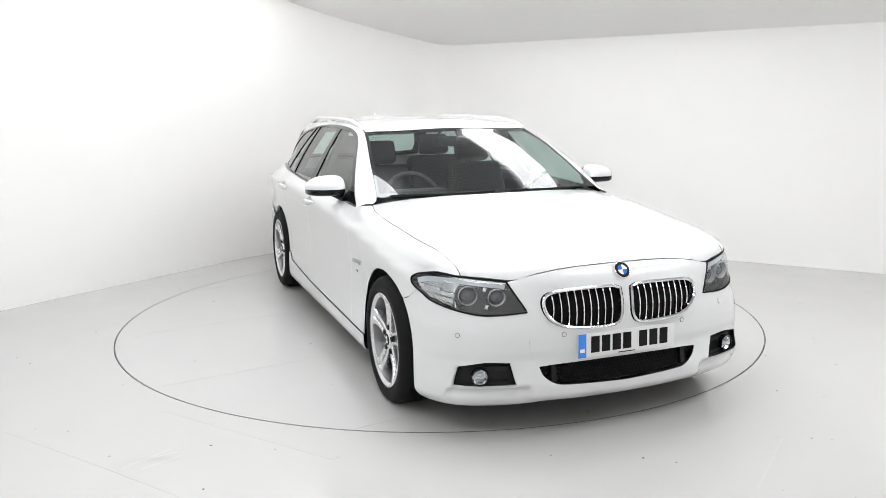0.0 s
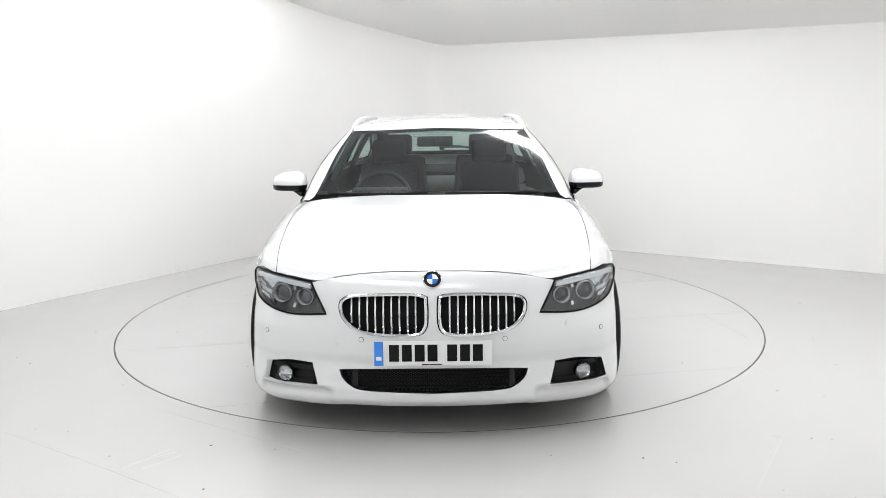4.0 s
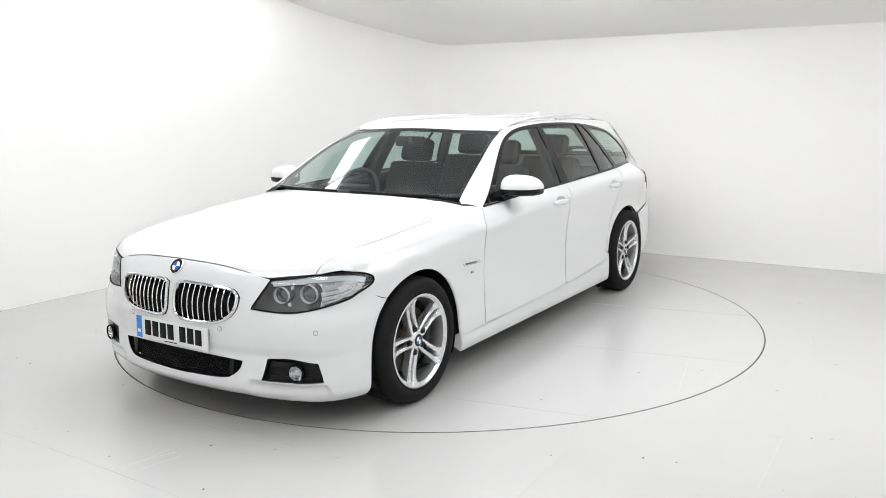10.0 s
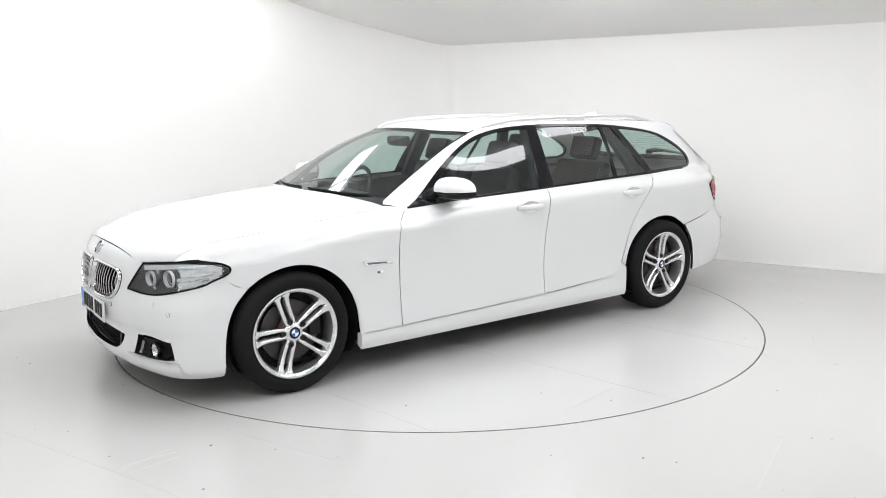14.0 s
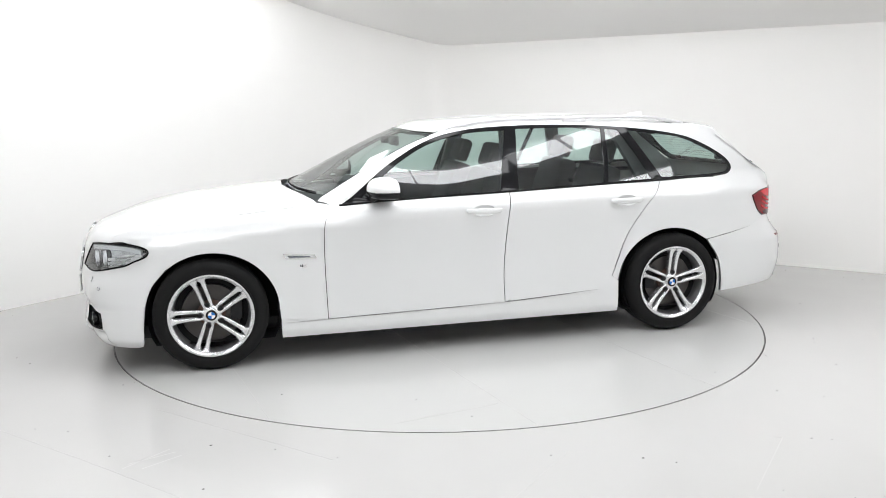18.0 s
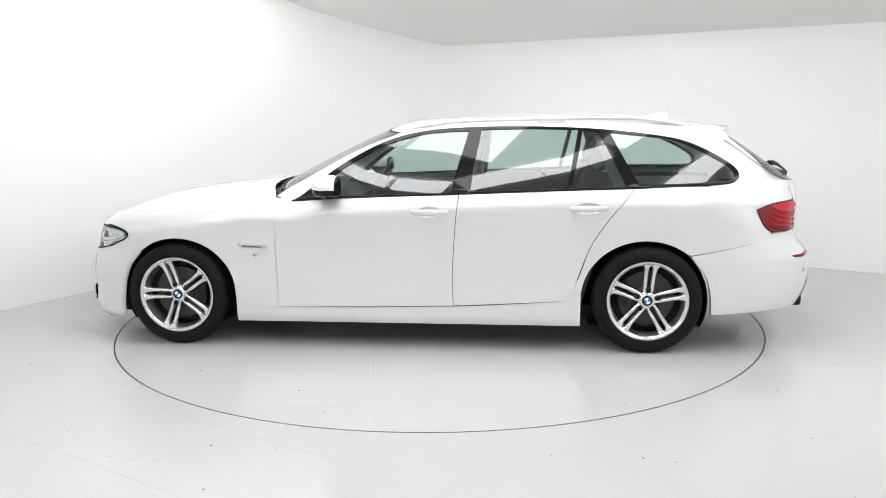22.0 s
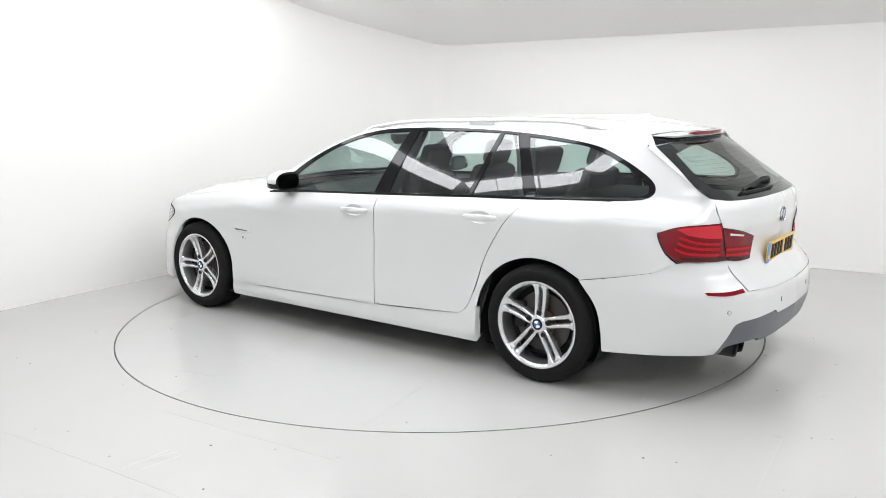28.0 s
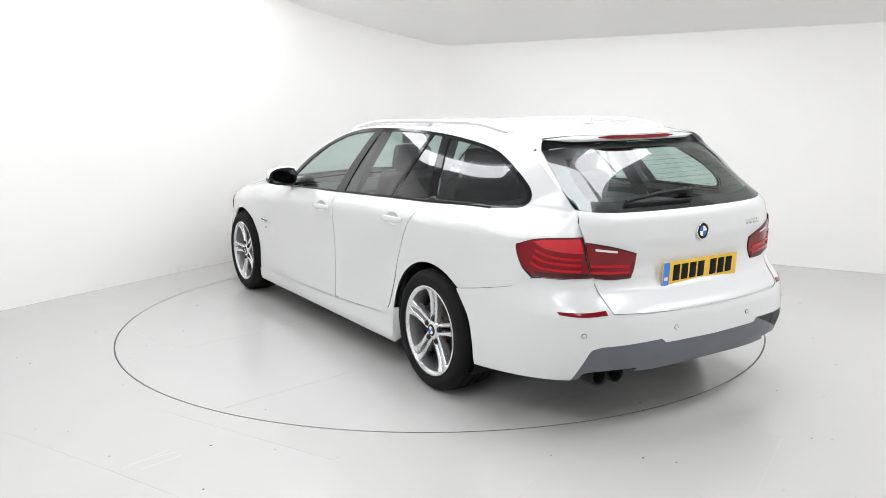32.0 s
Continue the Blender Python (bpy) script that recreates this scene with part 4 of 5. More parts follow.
for sgn in (1, -1):
    for y0 in (.355,):
        path = on(front, [fs(sgn * y0, .345), fs(sgn * y0, .27)], [.345, .27], -.02)
        part("intake_strut", sweep(path, [(-.012, -.01), (.012, -.01), (.012, .008), (-.012, .008)], up=(1, 0, 0)), M_MATT, car)
    # fog lamp
    fm = front if sgn > 0 else mirrored(front)
    c = front(np.array([fs(.683, .305)]), np.array([.305]))[0]
    m = Matrix.Translation((c[0] - .005, sgn * c[1], c[2])) @ Matrix.Rotation(radians(90), 4, "Y") @ Matrix.Rotation(radians(sgn * -12), 4, "X")
    bm = lathe([(.030, -.02), (.040, -.018), (.042, .0), (.040, .006), (.036, .004)], 32, "z")
    bm.transform(m)
    fog = part("fog_lamp", bm, M_BLACK, car, "round front fog lamp")
    bm = lathe([(0, -.028), (.012, -.027), (.026, -.016), (.036, -.002)], 32, "z")
    bm.transform(m)
    part("fog_reflector", bm, M_CHROME, fog)
    bm = lathe([(0, .010), (.014, .009), (.028, .005), (.0365, 0)], 32, "z")
    bm.transform(m)
    part("fog_lens", bm, M_LENS, fog).visible_shadow = False
    bm = box(0, 0, -.006, .012, .05, .012, .003)
    bm.transform(m)
    part("fog_shade", bm, M_RIM, fog)
    for z in (.275, .34):
        path = on(front, [fs(sgn * y, z) for y in (.56, .62, .69, .76)], [z] * 4, -.03)
        part("fog_slat", sweep(path, [(-.006, -.012), (.006, -.012), (.006, .012), (-.006, .012)]), M_MATT, car)
    # parking sensors, washer flap
    for y, z in ((.768, .497), (.318, .492)):
        m = seat_on(front, fs(sgn * y, z), z, .001)
        bm = lathe([(0, .002), (.0085, .0018), (.0095, .0)], 20, "z")
        bm.transform(m)
        s_ = part("parking_sensor", bm, M_PAINT, car)
        bm = lathe([(.0098, .001), (.0112, .0014), (.012, -.001)], 20, "z")
        bm.transform(m)
        part("sensor_ring", bm, M_GREY, s_)
    L = rounded(fs(.64, .537), .537, .10, .030, .012)
    panel("washer_flap", fm, [L], M_PAINT, car, h=.010, off=.003, depth=.004)
# towing eye cover
panel("tow_eye_cover", front, [rounded(fs(-.45, .455), .455, .055, .048, .005)], M_PAINT, car, h=.010, off=.002, depth=.003)


def plate(cx, cz, facing, tilt, face, name):
    """A number plate with its blue band and plain bars in place of the characters."""
    m = Matrix.Translation((cx, 0, cz)) @ Matrix.Rotation(radians(90 if facing > 0 else -90), 4, "Z") @ Matrix.Rotation(radians(90 + tilt), 4, "X")
    bm = box(0, 0, 0, .52, .111, .006, .0025)
    bm.transform(m)
    root = part(name, bm, face, car, "number plate with plain dark bars")
    bm = box(-.2395, 0, .0035, .040, .109, .002)
    bm.transform(m)
    part("country_band", bm, M_BLUE, root)
    bm = box(-.2395, -.022, .0046, .024, .016, .001)
    bm.transform(m)
    part("band_mark", bm, M_BWHITE, root)
    x = -.195
    for k in range(7):
        if k == 4:
            x += .030
        bm = box(x + .023, .002, .0042, .044, .076, .002, .0008)
        bm.transform(m)
        part("plate_bar", bm, M_INK, root)
        x += .0565
    bm = box(-.005, -.0495, .004, .09, .004, .001)
    bm.transform(m)
    part("maker_bar", bm, M_INK, root)
    return root


plate(2.273, .434, 1, -2, M_WPLATE, "front_number_plate")
plate(-2.486, .722, -1, 4, M_YPLATE, "rear_number_plate")

# headlights
for _name, sg in SIDES:
    for y, z, r in ((.585, .655, .038), (.70, .662, .043)):
        c = front(np.array([fs(y, z)]), np.array([z]))[0]
        m = Matrix.Translation((c[0] - .035, sg * c[1], c[2])) @ Matrix.Rotation(radians(90), 4, "Y") @ Matrix.Rotation(radians(-sg * 14), 4, "X")
        bm = lathe([(r * .95, -.012), (r * .96, .008), (r * .99, .011), (r * 1.03, .006), (r * 1.04, -.02)], 36, "z")
        bm.transform(m)
        ringl = part("light_ring", bm, M_HALO, car, "bright halo ring in the headlight")
        bm = lathe([(0, .004), (r * .4, .001), (r * .7, -.007), (r * .93, -.018)], 32, "z")
        bm.transform(m)
        part("projector_lens", bm, M_GLOBE, ringl)
        bm = lathe([(r * 1.06, -.004), (r * 1.22, -.010), (r * 1.32, -.03)], 32, "z")
        bm.transform(m)
        part("projector_bezel", bm, M_LAMPIN, ringl)
    fm = front if sg > 0 else mirrored(front)
    brow = [(fs(.556, .716), .716), (fs(.66, .728), .728), (fs(.765, .737), .737), (fx(1.90, .73), .73), (fx(1.835, .712), .712)]
    path = on(fm, [a for a, b in brow], [b for a, b in brow], -.015)
    part("headlight_brow", sweep(cr(path, 5), [(-.008, -.014), (.008, -.014), (.008, .010), (-.008, .010)]), M_HALO, car, "bright light strip above the lamps")
    L = loop([(fx(2.065, .722), .722), (fx(1.98, .726), .726), (fx(1.90, .720), .720), (fx(1.82, .702), .702)], [(fx(1.82, .702), .702), (fx(1.86, .676), .676), (fx(1.93, .642), .642), (fx(2.0, .612), .612), (fx(2.05, .602), .602)], [(fx(2.05, .602), .602), (fx(2.035, .66), .66), (fx(2.065, .722), .722)])
    panel("indicator_reflector", fm, [L], M_FACET, car, h=.02, off=-.030, depth=.006, label="bright indicator reflector")
    for k in range(3):
        z = .645 + .018 * k
        path = on(fm, [fx(1.985 - .01 * k, z), fx(1.92, z + .004), fx(1.85 + .012 * (1 - k), z + .008)], [z, z + .004, z + .008], -.02)
        part("indicator_blade", sweep(path, [(-.002, -.008), (.002, -.008), (.002, .008), (-.002, .008)]), M_BWHITE, car)
    # bright fins that fan out beside the outer lamp
    for k, (xa, za, xb, zb_) in enumerate(((2.03, .618, 1.935, .655), (2.035, .64, 1.90, .672), (2.035, .664, 1.875, .690))):
        path = on(fm, [fx(xa, za), fx((xa + xb) / 2, (za + zb_) / 2 - .004), fx(xb, zb_)], [za, (za + zb_) / 2 - .004, zb_], -.012)
        part("reflector_fin", sweep(cr(path, 4), [(-.003, -.010), (.003, -.010), (.003, .010), (-.003, .010)], taper=lambda t: 1 - .6 * t), M_CHROME, car)
    for z_ in (.622, .70):
        path = on(fm, [fs(.635, z_), fs(.648, z_ + .004)], [z_, z_ + .004], -.03)
        part("lamp_bridge", sweep(path, [(-.010, -.010), (.010, -.010), (.010, .010), (-.010, .010)]), M_FACET, car)
    # dark seal round the lens
    B3 = on(fm, LAMP[:, 0], LAMP[:, 1], .0015)
    part("headlight_seal", sweep(B3, [(-.004, -.004), (.004, -.004), (.004, .0015), (-.004, .0015)], up=(1, .3 * sg, .3), closed=True), M_INK, car)

# ---- tail details ----
badge(rear, 0, .905, .041)
for _name, sg in SIDES:
    rm = rear if sg > 0 else mirrored(rear)
    panel("rear_reflector", rm, [loop([(rx(-2.345, .592), .592), (rs(.68, .590), .590), (rs(.60, .597), .597)], [(rs(.60, .597), .597), (rs(.598, .578), .578)], [(rs(.598, .578), .578), (rs(.70, .572), .572), (rx(-2.36, .579), .579)], [(rx(-2.36, .579), .579), (rx(-2.345, .592), .592)])],
          M_RED, car, h=.015, off=.003, depth=.01, label="slim red reflector")
    up_ = loop([(rx(-2.20, .893), .893), (rx(-2.26, .905), .905), (rs(.66, .912), .912)], [(rs(.66, .912), .912), (rs(.652, .87), .87), (rs(.645, .846), .846)], [(rs(.645, .846), .846), (rs(.72, .852), .852), (rx(-2.25, .866), .866)], [(rx(-2.25, .866), .866), (rx(-2.20, .893), .893)])
    panel("tail_light_upper", rm, [up_], M_RED3, car, h=.02, off=.0072, depth=.004, label="paler red upper lens")
    for L_ in (TL1, TL2):
        B3 = on(rm, L_[:, 0], L_[:, 1], .003)
        part("tail_light_seal", sweep(B3, [(-.0035, -.006), (.0035, -.006), (.0035, .003), (-.0035, .003)], up=(-1, .4 * sg, .2), closed=True), M_DRED, car)
    # light bars and darker foot inside the outer lamp
    for k, (z0, z1) in enumerate(((.832, .848), (.806, .824), (.776, .790))):
        P1 = [(rs(.655, z0 - .012), z0 - .012), (rs(.72, z0 - .008), z0 - .008), (rx(-2.27 + .012 * k, z0 + .002), z0 + .002), (rx(-2.215 + .008 * k, z0 + .024), z0 + .024)]
        path = on(rm, [a for a, b in P1], [b for a, b in P1], .0085)
        part("tail_light_bar", sweep(cr(path, 6), [(-.002, -.006), (.003, -.006), (.003, .006), (-.002, .006)]), M_RED2, car, "bright red light bar")
        if k:
            P2 = [(rs(.43, z0 - .03), z0 - .03), (rs(.52, z0 - .024), z0 - .024), (rs(.615, z0 - .018), z0 - .018)]
            path = on(rm, [a for a, b in P2], [b for a, b in P2], .0085)
            part("tail_light_bar", sweep(cr(path, 6), [(-.002, -.006), (.003, -.006), (.003, .006), (-.002, .006)]), M_RED2, car, "bright red light bar")
    low = loop([(rs(.61, .752), .752), (rs(.70, .754), .754), (rx(-2.215, .760), .760)], [(rx(-2.215, .760), .760), (rx(-2.23, .744), .744)], [(rx(-2.23, .744), .744), (rs(.70, .7375), .7375), (rs(.608, .7365), .7365)], [(rs(.608, .7365), .7365), (rs(.61, .752), .752)])
    panel("tail_light_foot", rm, [low], M_DRED, car, h=.02, off=.0075, depth=.004, label="dark red lamp foot")
    low = loop([(rs(.423, .74), .74), (rs(.52, .74), .74), (rs(.600, .748), .748)], [(rs(.600, .748), .748), (rs(.598, .734), .734)], [(rs(.598, .734), .734), (rs(.52, .7245), .7245), (rs(.426, .7245), .7245)], [(rs(.426, .7245), .7245), (rs(.423, .74), .74)])
    panel("tail_light_foot", rm, [low], M_DRED, car, h=.02, off=.0075, depth=.004, label="dark red lamp foot")
    panel("reversing_lamp", rm, [loop([(rs(.60, .868), .868), (rs(.50, .852), .852)], [(rs(.50, .852), .852), (rs(.50, .843), .843)], [(rs(.50, .843), .843), (rs(.60, .858), .858)], [(rs(.60, .858), .858), (rs(.60, .868), .868)])], M_BWHITE, car, h=.02, off=.0075, depth=.004, label="clear white reversing lamp")
    # side strip between quarter and tailgate
    sm = side if sg > 0 else mirrored(side)
    fillet("pillar_edge", sm, [(-2.112, .872), (-2.18, .90), (-2.25, .93), (-2.265, 1.0), (-2.25, 1.05), (-2.12, 1.18), (-1.99, 1.285)],
           rm, [(rs(y, z), z) for y, z in ((.80, .876), (.72, .91), (.655, .923), (.660, .98), (.640, 1.036), (.628, 1.13), (.605, 1.283))], M_PAINT, car)
    rf = roof if sg > 0 else mirrored(roof)
    fillet("roof_corner", sm, [(-1.80, 1.36), (-1.90, 1.335), (-1.99, 1.285)], rf, [(-1.70, .548), (-1.85, .54), (-1.94, .532)], M_PAINT, car, n=16)
    # rear sensor
    for y, z in ((.70, .49), (.25, .49)):
        m = seat_on(rm, rs(y, z), z, .001)
        bm = lathe([(0, .002), (.0085, .0018), (.0095, .0)], 20, "z")
        bm.transform(m)
        s_ = part("parking_sensor", bm, M_PAINT, car)
        bm = lathe([(.0098, .001), (.0112, .0014), (.012, -.001)], 20, "z")
        bm.transform(m)
        part("sensor_ring", bm, M_GREY, s_)

# rear window surround, printed black
RWI = loop([(rs(.555, 1.075), 1.075), (rs(.545, 1.15), 1.15), (rs(.50, 1.245), 1.245)], [(rs(.50, 1.245), 1.245), (rs(.3, 1.275), 1.275), (0, 1.282), (rs(-.3, 1.275), 1.275), (rs(-.5, 1.245), 1.245)],
           [(rs(-.5, 1.245), 1.245), (rs(-.545, 1.15), 1.15), (rs(-.555, 1.075), 1.075)], [(rs(-.555, 1.075), 1.075), (rs(-.4, 1.06), 1.06), (0, 1.058), (rs(.4, 1.06), 1.06), (rs(.555, 1.075), 1.075)])
panel("window_border", rear, [RW, RWI], M_BLACK, car, h=.03, off=-.002, depth=0, label="black printed window border")
for k in range(9):
    z = 1.085 + .02 * k
    w = .54 - .0028 * k * k * .2 - .003 * k
    path = on(rear, np.linspace(-rs(w, z), rs(w, z), 9), np.full(9, z), -.001)
    part("heating_wire", tube(path, .0007, 4), M_INK, car)
# spoiler lip and high brake light
E_ = [(-1.945, .53), (-1.985, .40), (-2.012, .25), (-2.026, 0), (-2.012, -.25), (-1.985, -.40), (-1.945, -.53)]
path = cr([tuple(on(roof, x, y, -.008)[0]) for x, y in E_], 6)
part("roof_spoiler", sweep(path, [(-.03, .006), (-.03, -.012), (.0, -.022), (.03, -.020), (.036, -.010), (.028, .002), (.0, .0075)], up=(0, 0, 1), taper=lambda t: min(1, .12 + 5 * min(t, 1 - t))), M_PAINT, car, "white roof spoiler lip")
strip("spoiler_underside", [tuple(on(roof, x, y, -.012)[0]) for x, y in E_], [tuple(on(rear, rs(y, z), z)[0]) for y, z in ((.60, 1.284), (.42, 1.300), (.25, 1.313), (0, 1.316), (-.25, 1.313), (-.42, 1.300), (-.60, 1.284))], 0, M_BLACK, parent=car, label="gloss black panel under the spoiler")
path = cr([tuple(on(roof, x - .034, y, -.003)[0]) for x, y in ((-2.008, .262), (-2.022, .13), (-2.026, 0), (-2.022, -.13), (-2.008, -.262))], 5)
part("high_brake_light", sweep(path, [(-.012, -.010), (.012, -.010), (.012, .008), (-.012, .008)], up=(0, 0, 1), taper=lambda t: max(.35, min(1, 9 * t, 9 * (1 - t)))), M_RED, car, "long red high brake light")
# rear wiper
p0_, p1_ = on(rear, [0.0], [1.075], .022)[0], on(rear, [rs(.41, 1.045)], [1.05], .02)[0]
bm = box(0, 0, 0, .05, .05, .04, .012)
bm.transform(Matrix.Translation(p0_ + np.array([.01, 0, -.01])))
wp = part("rear_wiper", bm, M_MATT, car, "black rear wiper")
path = cr([p0_, p0_ * .8 + p1_ * .2 + np.array([-.012, 0, .01]), p0_ * .5 + p1_ * .5 + np.array([-.008, 0, .012]), p1_], 6)
part("wiper_arm", sweep(path, [(-.014, -.010), (.014, -.010), (.009, .012), (-.009, .012)], up=(-.7, 0, .7), taper=lambda t: 1.1 - .6 * t), M_MATT, wp)
path = on(rear, np.linspace(rs(.02, 1.04), rs(.42, 1.04), 8), np.full(8, 1.046), .008)
part("wiper_blade", sweep(path, [(-.007, -.006), (.007, -.006), (.003, .008), (-.003, .008)], up=(-.7, 0, .7)), M_MATT, wp)
# badge letters on the tailgate as bars
for k in range(4):
    y = -.36 - .036 * k
    m = seat_on(rear, rs(y, .915), .915, .002)
    bm = box(0, 0, 0, .024, .026, .004, .001)
    bm.transform(m)
    part("model_bar", bm, M_CHROME, car, "chrome model lettering")
# exhaust tips
for y in (.608, .508):
    bm = lathe([(.033, .10), (.035, -.02), (.039, -.045), (.044, -.05), (.046, -.04), (.045, .12)], 32, "x")
    bm.transform(Matrix.Translation((-2.405, y, .289)))
    ex = part("exhaust_tip", bm, M_MATT, car, "dark round exhaust tip")
    # dark disc in place of the shade inside the pipe
    bm = lathe([(0, .06), (.03, .06)], 24, "x")
    bm.transform(Matrix.Translation((-2.405, y, .289)))
    part("exhaust_hole", bm, M_PIT, ex)
# dark box in place of the shaded hollow round the pipes
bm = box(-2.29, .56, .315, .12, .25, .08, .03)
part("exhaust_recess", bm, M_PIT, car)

# ---- sides ----
for _name, sg in SIDES:
    sm = side if sg > 0 else mirrored(side)
    # handles with their shallow bowls
    for xa, xb, z in ((-.055, -.278, .868), (-1.015, -1.232, .893)):
        xm = (xa + xb) / 2
        xs = np.linspace(xa, xb, 13)
        P = on(sm, xs, np.full(13, z) + .010 * (xa - xs) / (xa - xb) * 0, .0)
        bow = .030 * np.sin(np.linspace(0.0, math.pi, 13)) ** .55 + .002
        P[:, 1] += sg * bow
        shp = [(.019 * math.cos(a), .010 * math.sin(a)) for a in np.radians(np.arange(0, 360, 36))]
        part("door_handle", sweep(P, [(b_, a_) for a_, b_ in shp], up=(0, 0, 1), taper=lambda t: .55 + .45 * math.sin(math.pi * t) ** .5), M_PAINT, car, "white pull handle")
        rings_ = [on(sm, *ring2(xm, z - .002, .0765 * k, 28, .0365 * k).T, -.024 * (1 - k ** 2.5) - .0005) for k in (1.0, .95, .85, .7, .5, .2)]
        mesh_object("handle_bowl", [tuple(p) for R_ in rings_ for p in R_], [((28 * a + i), (28 * a + (i + 1) % 28), (28 * a + 28 + (i + 1) % 28), (28 * a + 28 + i)) for a in range(5) for i in range(28)] + [tuple(range(140, 168))], M_PAINT, car)
    # vent blade on the wing
    L = loop([(1.058, .664), (.872, .652)], [(.872, .652), (.858, .630)], [(.858, .630), (1.035, .634)], [(1.035, .634), (1.058, .664)])
    gl = panel("wing_vent", sm, [L], M_CHROME, car, h=.02, off=.004, depth=.006, label="bright trim vent on the wing")
    L = loop([(1.030, .652), (.90, .644)], [(.90, .644), (.893, .637)], [(.893, .637), (1.018, .640)], [(1.018, .640), (1.030, .652)])
    panel("vent_insert", sm, [L], M_GREY, gl, h=.02, off=.0055, depth=.002)
    for k, mt in enumerate((M_GREY, M_INK, M_CHROME)):
        L = rounded(.955 - .011 * k, .588, .008 if k < 2 else .022, .014, .002, 2)
        panel("wing_mark", sm, [L], mt, car, h=.02, off=.002, depth=.002)
    # belt trim
    bt_ = [(.71, .925), (.32, .950), (-.34, .972), (-1.0, .995), (-1.41, 1.003), (-1.84, 1.010)]
    path = cr([tuple(on(sm, x, z, .003)[0]) for x, z in bt_], 8)
    part("belt_trim", sweep(path, [(-.004, -.006), (.004, -.006), (.004, .006), (-.004, .006)]), M_BLACK, car, "black belt moulding")
    # roof rail
    P = []
    for t in np.linspace(0, 1, 25):
        x = .03 - 1.75 * t
        y = float(np.interp(-x, [-.03, .2, .6, 1.2, 1.72], [.590, .585, .585, .575, .552]))
        lift = .031 * min(1, 5.5 * t, 7 * (1 - t)) ** .8
        P.append((x, sg * y, float(roof_top(x, y)) + lift - .004))
    part("roof_rail", sweep(P, [(-.011, -.012), (.011, -.012), (.014, .001), (.008, .010), (-.008, .010), (-.014, .001)], up=(0, 0, 1)), M_RAIL, car, "silver roof rail")
    for x in (-.90,):
        y = .58
        part("rail_foot", box(x, sg * y, float(roof_top(x, y)) + .005, .16, .022, .034, .006), M_RAIL, car)
    # mirror: white cap over a black foot
    bm = bmesh.new()
    bmesh.ops.create_uvsphere(bm, u_segments=32, v_segments=20, radius=1)
    for v in bm.verts:
        d = v.co.copy()
        x = math.copysign(abs(d.x) ** .75, d.x) * (.118 if d.x > 0 else .06)
        y = math.copysign(abs(d.y) ** .7, d.y) * .116
        z = math.copysign(abs(d.z) ** (.7 if d.z > 0 else .4), d.z) * (.086 if d.z > 0 else .036)
        z *= 1 - .22 * (d.y if d.z > 0 else 0)
        v.co = Vector((x - .03 * d.y, y, z))
    lower = bm.copy()
    bmesh.ops.bisect_plane(bm, geom=bm.verts[:] + bm.edges[:] + bm.faces[:], plane_co=(0, 0, .008), plane_no=(0, 0, -1), clear_outer=True)
    bmesh.ops.bisect_plane(lower, geom=lower.verts[:] + lower.edges[:] + lower.faces[:], plane_co=(0, 0, .005), plane_no=(0, 0, 1), clear_outer=True)
    for half_ in (bm, lower):
        bmesh.ops.bisect_plane(half_, geom=half_.verts[:] + half_.edges[:] + half_.faces[:], plane_co=(-.034, 0, 0), plane_no=(-1, -.10, 0), clear_outer=True)
    for v in lower.verts:
        v.co.x *= .985
        v.co.y *= .99
    m = Matrix.Translation((.43, sg * .962, 1.004)) @ Matrix.Diagonal((1, sg, 1, 1))
    bm.transform(m)
    lower.transform(m)
    mr = part("mirror_cap", bm, M_PAINT, car, "white door mirror cap")
    part("mirror_foot", lower, M_BLACK, mr, "gloss black mirror base")
    for nm_, x0_, w_, h_, r_, mt_ in (("mirror_bezel", .400, .200, .118, .05, M_MATT), ("mirror_glass", .391, .176, .094, .04, M_MIRROR)):
        Q_ = rounded(0, 0, w_, h_, r_, 5)
        bm = bmesh.new()
        f_ = [bm.verts.new((x0_ - .004, sg * (.962 + a_), 1.020 + b_ * (1 - .8 * a_))) for a_, b_ in Q_]
        g_ = [bm.verts.new((x0_ + .010, v_.co.y, v_.co.z)) for v_ in f_]
        bm.faces.new(f_)
        for i_ in range(len(f_)):
            j_ = (i_ + 1) % len(f_)
            bm.faces.new((f_[i_], f_[j_], g_[j_], g_[i_]))
        bmesh.ops.recalc_face_normals(bm, faces=bm.faces[:])
        part(nm_, bm, mt_, mr, "dark mirror glass" if nm_ == "mirror_glass" else "")
    path = cr([(.50, sg * .855, .950), (.475, sg * .885, .968), (.45, sg * .92, .985)], 5)
    part("mirror_arm", sweep(path, [(-.035, -.014), (.035, -.014), (.03, .014), (-.03, .014)], up=(0, 0, 1)), M_BLACK, mr)
    path = cr([(.455 + .03, sg * .90, .997), (.505, sg * .965, .996), (.485, sg * 1.03, .995), (.43, sg * 1.062, .995)], 5)
    part("mirror_indicator", sweep(path, [(-.004, -.005), (.006, -.005), (.006, .005), (-.004, .005)]), M_RAIL, mr)

